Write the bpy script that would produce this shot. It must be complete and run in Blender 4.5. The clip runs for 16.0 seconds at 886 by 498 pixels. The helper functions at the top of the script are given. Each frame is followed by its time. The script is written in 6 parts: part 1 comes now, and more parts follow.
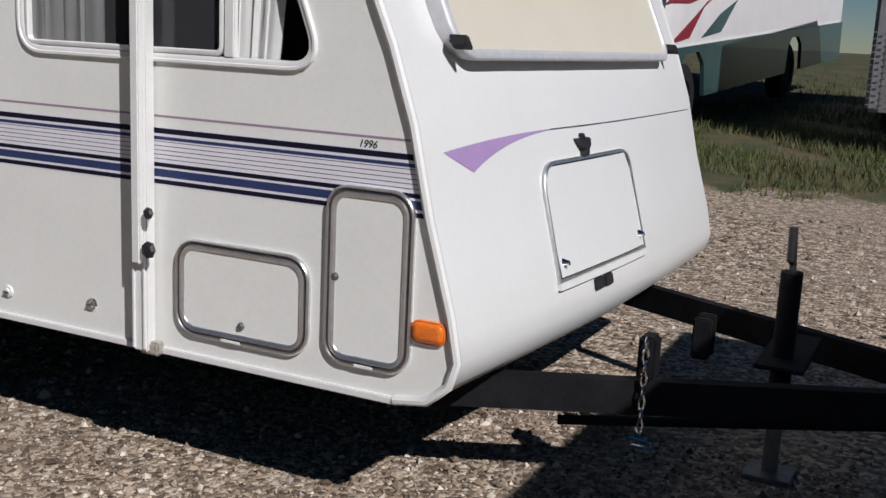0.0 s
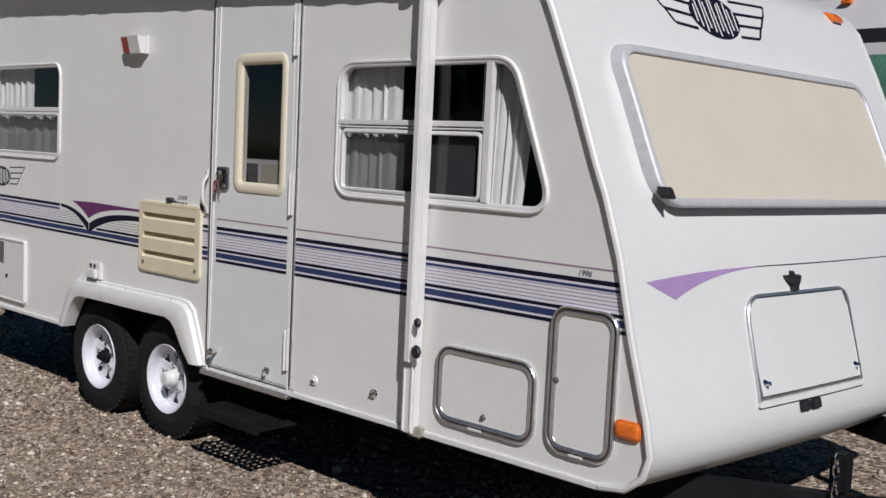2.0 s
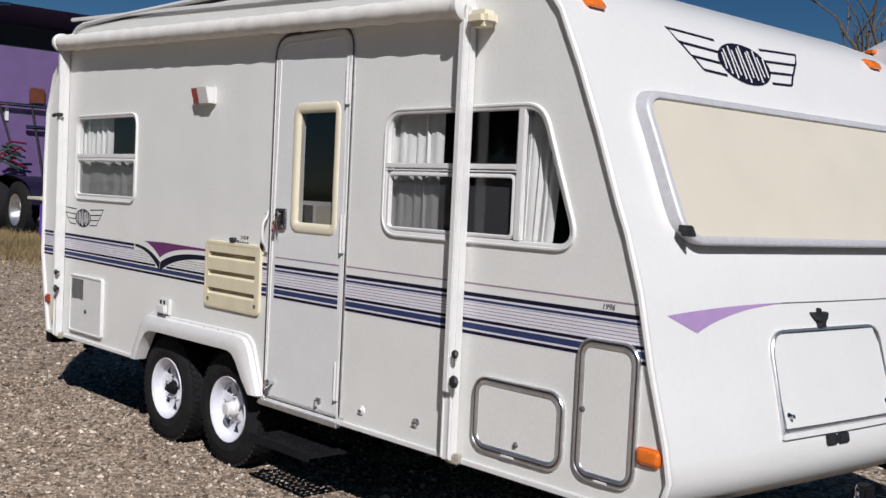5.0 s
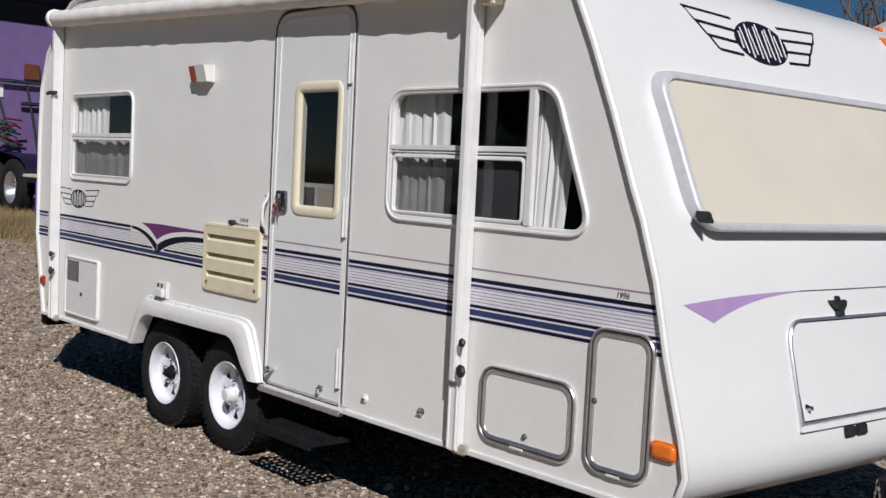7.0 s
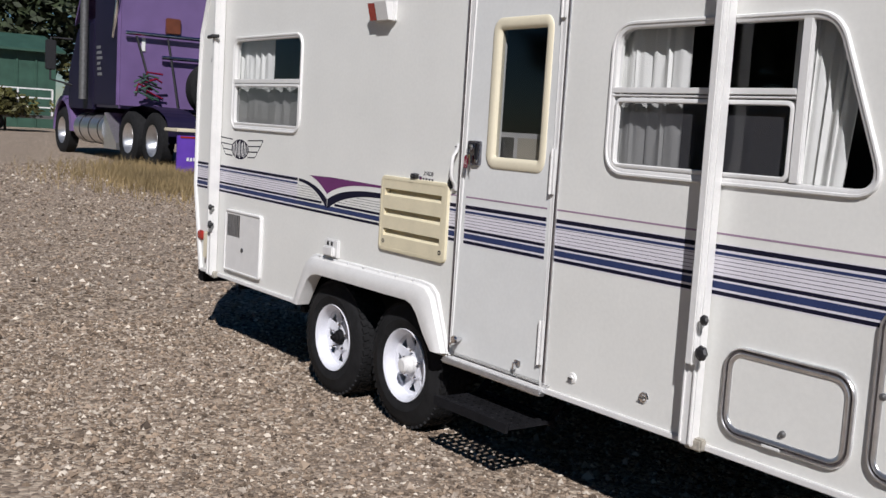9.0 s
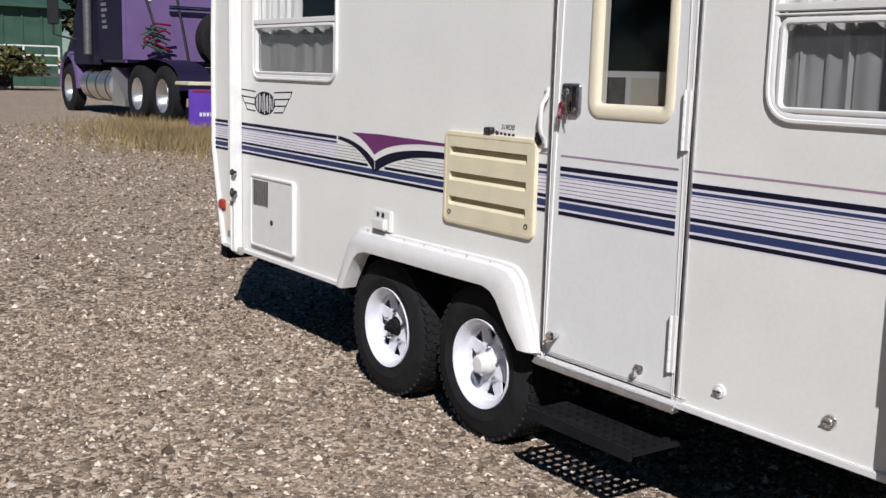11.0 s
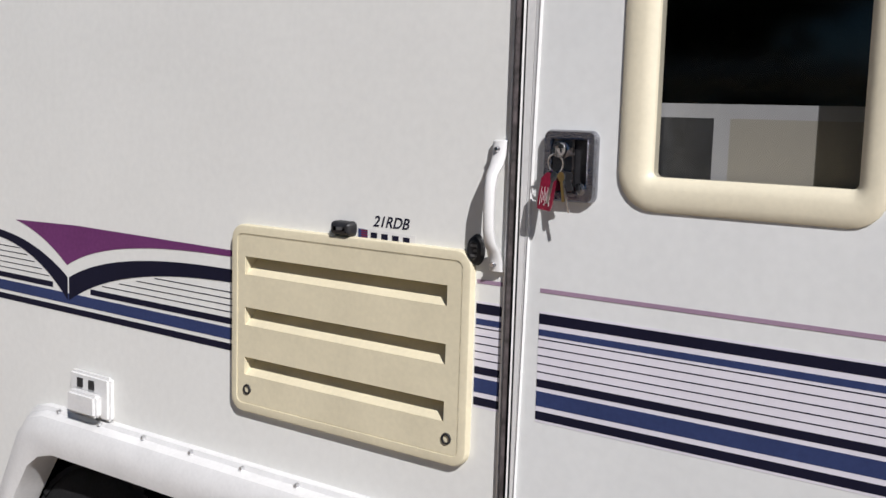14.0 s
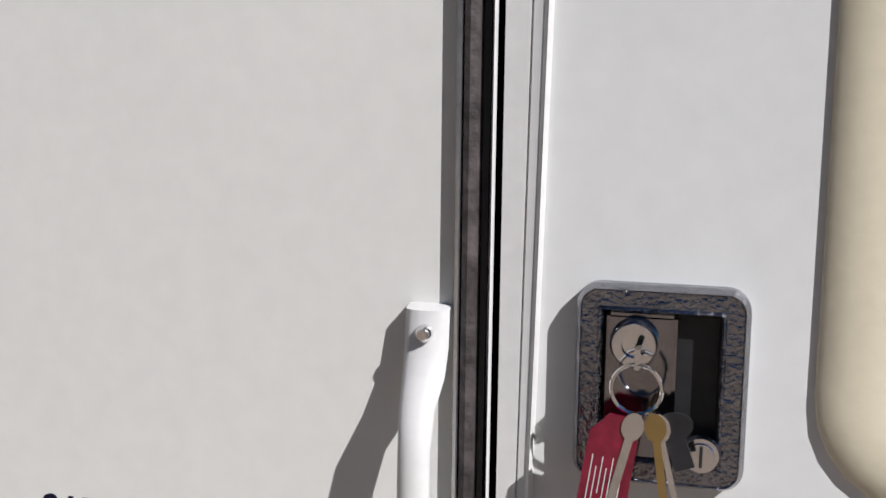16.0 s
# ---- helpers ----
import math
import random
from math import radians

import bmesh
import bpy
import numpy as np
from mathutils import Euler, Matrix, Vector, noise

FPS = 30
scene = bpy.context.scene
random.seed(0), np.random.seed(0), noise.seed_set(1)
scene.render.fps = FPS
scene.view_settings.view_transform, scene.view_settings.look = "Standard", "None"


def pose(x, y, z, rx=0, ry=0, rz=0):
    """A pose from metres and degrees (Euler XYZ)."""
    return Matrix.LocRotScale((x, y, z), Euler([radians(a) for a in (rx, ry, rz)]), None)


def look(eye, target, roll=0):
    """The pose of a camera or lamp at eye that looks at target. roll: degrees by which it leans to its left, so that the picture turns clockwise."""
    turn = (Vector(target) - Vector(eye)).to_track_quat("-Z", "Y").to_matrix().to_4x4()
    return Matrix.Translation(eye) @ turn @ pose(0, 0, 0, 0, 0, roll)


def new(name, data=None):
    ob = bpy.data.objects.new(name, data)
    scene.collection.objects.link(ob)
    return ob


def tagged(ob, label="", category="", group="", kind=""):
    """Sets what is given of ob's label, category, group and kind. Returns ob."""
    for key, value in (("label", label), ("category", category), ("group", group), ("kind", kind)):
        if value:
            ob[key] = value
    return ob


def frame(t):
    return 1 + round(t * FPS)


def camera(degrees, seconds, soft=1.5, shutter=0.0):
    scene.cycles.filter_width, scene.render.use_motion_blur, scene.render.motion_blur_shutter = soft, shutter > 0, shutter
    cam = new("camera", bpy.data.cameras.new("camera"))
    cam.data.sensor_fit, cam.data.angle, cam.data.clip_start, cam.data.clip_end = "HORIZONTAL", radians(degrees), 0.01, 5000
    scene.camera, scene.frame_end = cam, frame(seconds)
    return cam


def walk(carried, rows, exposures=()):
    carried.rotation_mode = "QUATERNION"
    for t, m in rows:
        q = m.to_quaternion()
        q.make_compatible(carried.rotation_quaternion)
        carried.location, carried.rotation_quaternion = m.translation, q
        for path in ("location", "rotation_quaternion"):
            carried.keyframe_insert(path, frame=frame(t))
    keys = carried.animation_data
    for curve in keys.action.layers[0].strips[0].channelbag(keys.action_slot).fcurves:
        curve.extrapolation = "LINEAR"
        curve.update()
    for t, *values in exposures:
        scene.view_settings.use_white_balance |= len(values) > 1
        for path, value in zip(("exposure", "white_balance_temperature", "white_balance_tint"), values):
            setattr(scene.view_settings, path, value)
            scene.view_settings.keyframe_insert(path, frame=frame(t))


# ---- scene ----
cam = camera(45.4, 16.0)

PATH = [
    (0, (5.505, -2.454, 1.438), (4.649, -0.691, 1.038), 2.8),
    (0.5, (5.701, -2.506, 1.47), (4.637, -0.84, 1.17), 2.3),
    (1, (5.829, -2.604, 1.469), (4.663, -0.997, 1.227), 2.7),
    (1.5, (5.946, -2.78, 1.487), (4.709, -1.222, 1.284), 2.9),
    (2, (6.131, -2.874, 1.514), (4.765, -1.424, 1.333), 2.7),
    (2.5, (6.266, -2.841, 1.487), (4.765, -1.529, 1.333), 2.3),
    (3, (6.343, -2.873, 1.504), (4.784, -1.629, 1.36), 1.9),
    (3.5, (6.363, -2.885, 1.499), (4.794, -1.652, 1.378), 2.0),
    (4, (6.385, -2.912, 1.489), (4.825, -1.665, 1.382), 2.2),
    (4.5, (6.397, -2.92, 1.484), (4.871, -1.632, 1.383), 2.5),
    (5, (6.417, -2.922, 1.492), (4.938, -1.579, 1.395), 2.7),
    (5.2, (6.422, -2.926, 1.495), (4.964, -1.56, 1.4), 2.9),
    (7.3, (6.215, -2.857, 1.515), (4.732, -1.524, 1.358), 2.9),
    (7.5, (6.153, -2.862, 1.494), (4.638, -1.567, 1.331), 3.0),
    (8, (5.99, -2.876, 1.46), (4.414, -1.658, 1.276), 3.1),
    (8.5, (5.814, -2.841, 1.454), (4.209, -1.666, 1.243), 3.1),
    (9, (5.623, -2.788, 1.443), (4.019, -1.614, 1.218), 3.5),
    (9.5, (5.411, -2.725, 1.423), (3.815, -1.549, 1.163), 3.6),
    (9.7, (5.318, -2.688, 1.425), (3.723, -1.517, 1.134), 3.4),
    (11.8, (4.192, -2.194, 1.411), (2.588, -1.042, 1.094), 0.5),
    (12, (4.05, -2.126, 1.378), (2.466, -0.945, 1.065), 0.9),
    (12.5, (3.682, -1.949, 1.351), (2.199, -0.636, 1.074), 2.4),
    (13, (3.332, -1.74, 1.393), (1.996, -0.27, 1.156), 2.7),
    (13.5, (3.061, -1.55, 1.423), (1.82, -0.001, 1.172), 0.8),
    (14, (2.785, -1.39, 1.417), (1.62, 0.216, 1.168), 1.7),
    (14.5, (2.502, -1.186, 1.432), (1.454, 0.498, 1.179), 2.1),
    (15, (2.284, -1.004, 1.415), (1.426, 0.798, 1.288), 3.9),
    (15.5, (2.109, -0.786, 1.403), (1.521, 1.125, 1.344), 3.4),
    (16, (2.039, -0.556, 1.496), (1.533, 1.358, 1.212), 0.7),
]
walk(cam, [(t, look(e, g, r)) for t, e, g, r in PATH],
     exposures=[(0, -0.15), (0.5, -0.52), (1, -0.78), (1.5, -0.8), (2, -0.3), (2.5, -0.12), (3.5, -0.08), (5, -0.05), (8, -0.12), (8.5, -0.12), (9, 0.02), (9.5, 0.17), (12, 0.17), (13.5, 0.06), (14.5, 0.18), (16, 0.1)])

# ---- daylight ----
SUN_WAY = Vector((-1.0, 0.65, -1.0)).normalized()
sun = new("sun", bpy.data.lights.new("sun", "SUN"))
sun.data.energy, sun.data.angle, sun.data.color = 5.0, radians(0.5), (1.0, 0.975, 0.992)
sun.rotation_mode = "QUATERNION"
sun.rotation_quaternion = SUN_WAY.to_track_quat("-Z", "Y")
world = bpy.data.worlds.new("world")
scene.world = world
world.use_nodes = True
wn = world.node_tree.nodes
sky = wn.new("ShaderNodeTexSky")
sky.sky_type, sky.sun_disc = "NISHITA", False
sky.dust_density, sky.ozone_density, sky.altitude = 0.1, 3.0, 2500
sky.sun_elevation = math.asin(-SUN_WAY.z)
sky.sun_rotation = math.atan2(-SUN_WAY.x, -SUN_WAY.y)
deep = wn.new("ShaderNodeHueSaturation")
deep.inputs["Saturation"].default_value = 1.3
world.node_tree.links.new(sky.outputs[0], deep.inputs["Color"])
world.node_tree.links.new(deep.outputs[0], wn["Background"].inputs[0])
wn["Background"].inputs[1].default_value = 0.034


# ---- materials ----
def mat(name, base, rough=0.5, metal=0.0, vary=0.08, scale=8.0, fine=120.0, bump=0.0, bscale=None, spec=0.5, coat=0.0, second=None):
    """A surface of one colour, varied by two noises, with fine relief."""
    m = bpy.data.materials.new(name)
    m.use_nodes = True
    n, k = m.node_tree.nodes, m.node_tree.links
    b = n["Principled BSDF"]
    b.inputs["Roughness"].default_value = rough
    b.inputs["Metallic"].default_value = metal
    b.inputs["Specular IOR Level"].default_value = spec
    b.inputs["Coat Weight"].default_value = coat
    co = n.new("ShaderNodeTexCoord")
    big, small = n.new("ShaderNodeTexNoise"), n.new("ShaderNodeTexNoise")
    big.inputs["Scale"].default_value, small.inputs["Scale"].default_value = scale, fine
    big.inputs["Detail"].default_value = 5
    k.new(co.outputs["Object"], big.inputs["Vector"])
    k.new(co.outputs["Object"], small.inputs["Vector"])
    add = n.new("ShaderNodeMath")
    add.operation = "MULTIPLY_ADD"
    k.new(small.outputs["Fac"], add.inputs[0])
    add.inputs[1].default_value = 0.4
    half = n.new("ShaderNodeMath")
    half.operation = "MULTIPLY"
    k.new(big.outputs["Fac"], half.inputs[0])
    half.inputs[1].default_value = 0.6
    k.new(half.outputs[0], add.inputs[2])
    ramp = n.new("ShaderNodeValToRGB")
    lo = [c * (1 - 2 * vary) for c in base] if second is None else second
    hi = [min(1, c * (1 + vary)) for c in base]
    ramp.color_ramp.elements[0].color, ramp.color_ramp.elements[1].color = (*lo, 1), (*hi, 1)
    ramp.color_ramp.elements[0].position, ramp.color_ramp.elements[1].position = 0.3, 0.7
    k.new(add.outputs[0], ramp.inputs[0])
    k.new(ramp.outputs[0], b.inputs["Base Color"])
    if bump:
        bn, bt = n.new("ShaderNodeBump"), n.new("ShaderNodeTexNoise")
        bt.inputs["Scale"].default_value = bscale or fine
        bt.inputs["Detail"].default_value = 4
        k.new(co.outputs["Object"], bt.inputs["Vector"])
        k.new(bt.outputs["Fac"], bn.inputs["Height"])
        bn.inputs["Strength"].default_value = bump
        bn.inputs["Distance"].default_value = 0.01
        k.new(bn.outputs[0], b.inputs["Normal"])
    return m


def glass(name, tint, rough=0.02, ior=1.5):
    m = bpy.data.materials.new(name)
    m.use_nodes = True
    n, k = m.node_tree.nodes, m.node_tree.links
    for x in list(n):
        n.remove(x)
    out, mix, fr = n.new("ShaderNodeOutputMaterial"), n.new("ShaderNodeMixShader"), n.new("ShaderNodeFresnel")
    tr, gl = n.new("ShaderNodeBsdfTransparent"), n.new("ShaderNodeBsdfGlossy")
    tr.inputs[0].default_value = (*tint, 1)
    gl.inputs["Roughness"].default_value = rough
    fr.inputs["IOR"].default_value = ior
    k.new(fr.outputs[0], mix.inputs[0])
    k.new(tr.outputs[0], mix.inputs[1])
    k.new(gl.outputs[0], mix.inputs[2])
    k.new(mix.outputs[0], out.inputs[0])
    return m


M_SIDE = mat("side_panel_paint", (0.735, 0.735, 0.700), 0.38, vary=0.035, scale=3, fine=60, bump=0.012, bscale=120)
M_NOSE = mat("nose_gelcoat", (0.66, 0.66, 0.645), 0.3, vary=0.02, scale=3, fine=40, bump=0.01, bscale=25, coat=0.2)
M_DOOR = mat("door_paint", (0.71, 0.72, 0.705), 0.36, vary=0.035, scale=4, fine=60, bump=0.012, bscale=120)
M_WHITE = mat("white_trim", (0.68, 0.675, 0.66), 0.38, vary=0.04, scale=15)
M_RIM = mat("white_rim_paint", (0.67, 0.68, 0.73), 0.35, vary=0.06, scale=25)
M_SURROUND = mat("ivory_plastic", (0.72, 0.66, 0.50), 0.4, vary=0.04, scale=10, bump=0.02)
M_CREAM = mat("cream_plastic", (0.68, 0.615, 0.44), 0.45, vary=0.05, scale=10, bump=0.02)
M_COVER = mat("cream_cover", (0.56, 0.52, 0.43), 0.5, vary=0.03, scale=4, bump=0.02, bscale=40)
M_ALU = mat("aluminium", (0.72, 0.72, 0.73), 0.28, 0.9, vary=0.1, scale=30, fine=300)
M_DULLALU = mat("dull_aluminium", (0.52, 0.52, 0.54), 0.5, 0.2, vary=0.08, scale=30, fine=200)
M_CHROME = mat("chrome", (0.8, 0.8, 0.82), 0.08, 1.0, vary=0.05)
M_CASTCHROME = mat("hammered_chrome", (0.36, 0.36, 0.39), 0.1, 1.0, vary=0.15, scale=80, fine=500, bump=0.35, bscale=330)
# chrome for the paddle, its colour darkened to imitate mirrored dark surroundings
M_CHROME_DIMMED = mat("chrome_dark_reflection", (0.30, 0.29, 0.31), 0.1, 1.0, vary=0.1, scale=60)
M_BLACK = mat("black_plastic", (0.018, 0.018, 0.02), 0.5, vary=0.3, scale=20)
M_GASKET = mat("worn_gasket", (0.09, 0.075, 0.075), 0.65, vary=0.4, scale=40, bump=0.2)
M_RUBBER = mat("tyre_rubber", (0.012, 0.012, 0.013), 0.85, vary=0.3, scale=20, bump=0.1, spec=0.25)
M_UNDER = mat("dark_steel", (0.010, 0.010, 0.012), 0.75, 0.0, spec=0.15, vary=0.3, scale=12, bump=0.1)
M_GREYSTEEL = mat("grey_steel", (0.2, 0.2, 0.2), 0.45, 0.7, vary=0.2, scale=20)
M_NAVY = mat("navy_vinyl", (0.008, 0.008, 0.022), 0.6, vary=0.1, spec=0.15)
M_BLUE = mat("blue_vinyl", (0.03, 0.045, 0.125), 0.55, vary=0.1, spec=0.2)
M_PURPLE = mat("purple_vinyl", (0.14, 0.035, 0.13), 0.55, vary=0.1, spec=0.2)
M_LILAC = mat("lilac_vinyl", (0.36, 0.24, 0.45), 0.45, vary=0.06)
M_MAUVE = mat("mauve_vinyl", (0.32, 0.22, 0.30), 0.45, vary=0.06)
M_AMBER = mat("amber_lens", (0.75, 0.17, 0.02), 0.15, vary=0.1, scale=60, coat=0.5)
M_RED = mat("red_lens", (0.32, 0.03, 0.02), 0.2, vary=0.1, scale=60, coat=0.5)
M_BAND = mat("pale_lavender_vinyl", (0.70, 0.675, 0.73), 0.45, vary=0.03)
M_BROWN = mat("brown_lens", (0.13, 0.04, 0.02), 0.4, vary=0.2)
M_REDTAG = mat("red_tag", (0.20, 0.008, 0.03), 0.25, vary=0.3, scale=90, coat=0.5)
M_CURTAIN = mat("white_curtain", (0.80, 0.80, 0.77), 0.9, vary=0.08, scale=6, fine=200, bump=0.1)
# dark colour that stands for the room's lack of light
M_ROOM = mat("painted_room_dimness", (0.10, 0.09, 0.08), 0.8, vary=0.2, scale=3)
M_GLASS = glass("window_glass", (0.80, 0.81, 0.83))
M_DOORGLASS = glass("dark_door_glass", (0.42, 0.43, 0.45), 0.06, 1.6)
M_MESH = bpy.data.materials.new("insect_screen")
M_MESH.use_nodes = True
_n, _k = M_MESH.node_tree.nodes, M_MESH.node_tree.links
_mix, _tr = _n.new("ShaderNodeMixShader"), _n.new("ShaderNodeBsdfTransparent")
_n["Principled BSDF"].inputs["Base Color"].default_value = (0.10, 0.10, 0.11, 1)
_mix.inputs[0].default_value = 0.5
_k.new(_tr.outputs[0], _mix.inputs[1])
_k.new(_n["Principled BSDF"].outputs[0], _mix.inputs[2])
_k.new(_mix.outputs[0], _n["Material Output"].inputs[0])
M_AWN = mat("awning_fabric", (0.70, 0.68, 0.64), 0.75, vary=0.08, scale=10, bump=0.15, bscale=30)
M_BRASS = mat("brass", (0.6, 0.45, 0.2), 0.3, 1.0)


# ---- mesh helpers ----
def bm_new():
    return bmesh.new()


def finish(name, bm, material, smooth=False, recalc=True):
    if recalc:
        bmesh.ops.recalc_face_normals(bm, faces=bm.faces)
    me = bpy.data.meshes.new(name)
    bm.to_mesh(me)
    bm.free()
    me.materials.append(material)
    if smooth:
        me.set_sharp_from_angle(angle=radians(35))
        for f in me.polygons:
            f.use_smooth = True
    return new(name, me)


def part(name, bm, material, parent, label="", smooth=False):
    ob = finish(name, bm, material, smooth)
    ob.parent = parent
    if parent.matrix_world != Matrix.Identity(4) and parent.parent is None:
        ob.matrix_parent_inverse = Matrix.Identity(4)
    if label:
        tagged(ob, label)
    return ob


def thing(name, label, category, at=(0, 0, 0), group="", kind=""):
    e = new(name)
    e.location = at
    return tagged(e, label, category, group, kind)


def box(bm, x0, x1, y0, y1, z0, z1, bev=0.0, m=None):
    r = bmesh.ops.create_cube(bm, size=1)
    vs = r["verts"]
    for v in vs:
        v.co = Vector(((x0 + x1) / 2 + v.co.x * (x1 - x0), (y0 + y1) / 2 + v.co.y * (y1 - y0), (z0 + z1) / 2 + v.co.z * (z1 - z0)))
    if bev:
        es = list({e for v in vs for e in v.link_edges})
        r2 = bmesh.ops.bevel(bm, geom=es, offset=bev, segments=2, affect="EDGES", clamp_overlap=True)
        vs = list(set(r2["verts"]) | {v for v in vs if v.is_valid})
    if m is not None:
        bmesh.ops.transform(bm, matrix=m, verts=[v for v in vs if v.is_valid])
    return bm


def loft(bm, rows, close=False, cap=False):
    """Quads between rows of points; close: each row is a ring."""
    vr = [[bm.verts.new(p) for p in row] for row in rows]
    for a, b in zip(vr, vr[1:]):
        n = len(a)
        for i in range(n if close else n - 1):
            j = (i + 1) % n
            bm.faces.new((a[i], a[j], b[j], b[i]))
    if cap:
        bm.faces.new(vr[0])
        bm.faces.new(vr[-1])
    return bm


def tube(bm, pts, r, n=10, cap=True):
    """A round bar along a line of points; r is a number or a list."""
    pts = [Vector(p) for p in pts]
    rows = []
    side = None
    for i, p in enumerate(pts):
        d = (pts[min(i + 1, len(pts) - 1)] - pts[max(i - 1, 0)]).normalized()
        if side is None:
            side = d.cross(Vector((0.31, 0.22, 0.9))).normalized()
        side = (side - d * side.dot(d)).normalized()
        up = d.cross(side)
        rr = r[i] if isinstance(r, (list, tuple)) else r
        rows.append([p + (side * math.cos(a) + up * math.sin(a)) * rr for a in [2 * math.pi * k / n for k in range(n)]])
    return loft(bm, rows, True, cap)


def lathe(bm, prof, centre, n=40):
    """Turns (radius, y) round a line along y through centre."""
    cx, cy, cz = centre
    rows = [[(cx + r * math.cos(2 * math.pi * k / n), cy + y, cz + r * math.sin(2 * math.pi * k / n)) for k in range(n)] for r, y in prof]
    return loft(bm, rows, True)


def rrect(x0, x1, z0, z1, r, n=6):
    out = []
    for cx, cz, a0 in ((x1 - r, z0 + r, -90), (x1 - r, z1 - r, 0), (x0 + r, z1 - r, 90), (x0 + r, z0 + r, 180)):
        for k in range(n + 1):
            a = radians(a0 + 90 * k / n)
            out.append((cx + r * math.cos(a), cz + r * math.sin(a)))
    return out


def round_poly(pts, r, n=6):
    """A polygon with its corners rounded; r: one radius or one a corner."""
    out, c = [], len(pts)
    for i in range(c):
        p, a, b = Vector(pts[i]), Vector(pts[i - 1]), Vector(pts[(i + 1) % c])
        rr = r[i] if isinstance(r, (list, tuple)) else r
        if rr <= 0:
            out.append(tuple(p))
            continue
        u, v = (a - p).normalized(), (b - p).normalized()
        s, e = p + u * rr, p + v * rr
        for k in range(n + 1):
            t = k / n
            out.append(tuple(s * (1 - t) ** 2 + p * 2 * t * (1 - t) + e * t * t))
    return out


def offset(pts, d):
    """A polygon (counter-clockwise) moved inwards by d."""
    out, c = [], len(pts)
    for i in range(c):
        p, a, b = Vector(pts[i]), Vector(pts[i - 1]), Vector(pts[(i + 1) % c])
        u, v = (p - a), (b - p)
        nrm = Vector((-(u.y), u.x)).normalized() + Vector((-(v.y), v.x)).normalized()
        nrm = nrm.normalized()
        out.append(tuple(p + nrm * d))
    return out


def plate(bm, outer, holes, y0, y1):
    """A flat plate in x and z between y0 and y1, with holes through it."""
    loops = [outer, *holes]
    edges, made = [], []
    for lp in loops:
        vs = [bm.verts.new((x, y0, z)) for x, z in lp]
        made.append(vs)
        for i in range(len(vs)):
            edges.append(bm.edges.new((vs[i], vs[(i + 1) % len(vs)])))
    r = bmesh.ops.triangle_fill(bm, use_beauty=True, use_dissolve=False, edges=edges)
    front = [f for f in r["geom"] if isinstance(f, bmesh.types.BMFace)]
    twin = {}
    for vs in made:
        for v in vs:
            twin[v] = bm.verts.new((v.co.x, y1, v.co.z))
    for f in front:
        bm.faces.new([twin[v] for v in reversed(f.verts)])
    for vs in made:
        for i in range(len(vs)):
            a, b = vs[i], vs[(i + 1) % len(vs)]
            bm.faces.new((a, b, twin[b], twin[a]))
    return bm


def rim_ring(bm, outer, steps):
    """A moulded frame round an opening: steps of (inset, y) swept along a closed outline."""
    rows = [[(x, y, z) for x, z in offset(outer, d)] for d, y in steps]
    return loft(bm, rows, True)


def curve_pts(a, c, b, n=14):
    a, b, c = Vector(a), Vector(b), Vector(c)
    return [tuple(a * (1 - t) ** 2 + c * 2 * t * (1 - t) + b * t * t) for t in [i / n for i in range(n + 1)]]


# ---- ground ----
def smooth(t):
    t = min(1.0, max(0.0, t))
    return t * t * (3 - 2 * t)


def height(x, y):
    """The ground is level under the trailer and rises gently behind it and beyond it."""
    a = 0.40 * smooth((-x - 3.0) / 13.0)
    b = 0.056 * max(0.0, min(y, 24.0) - 3.0) * smooth((y - 2.0) / 4.0) * smooth((x + 12.0) / 8.0)
    return a + b


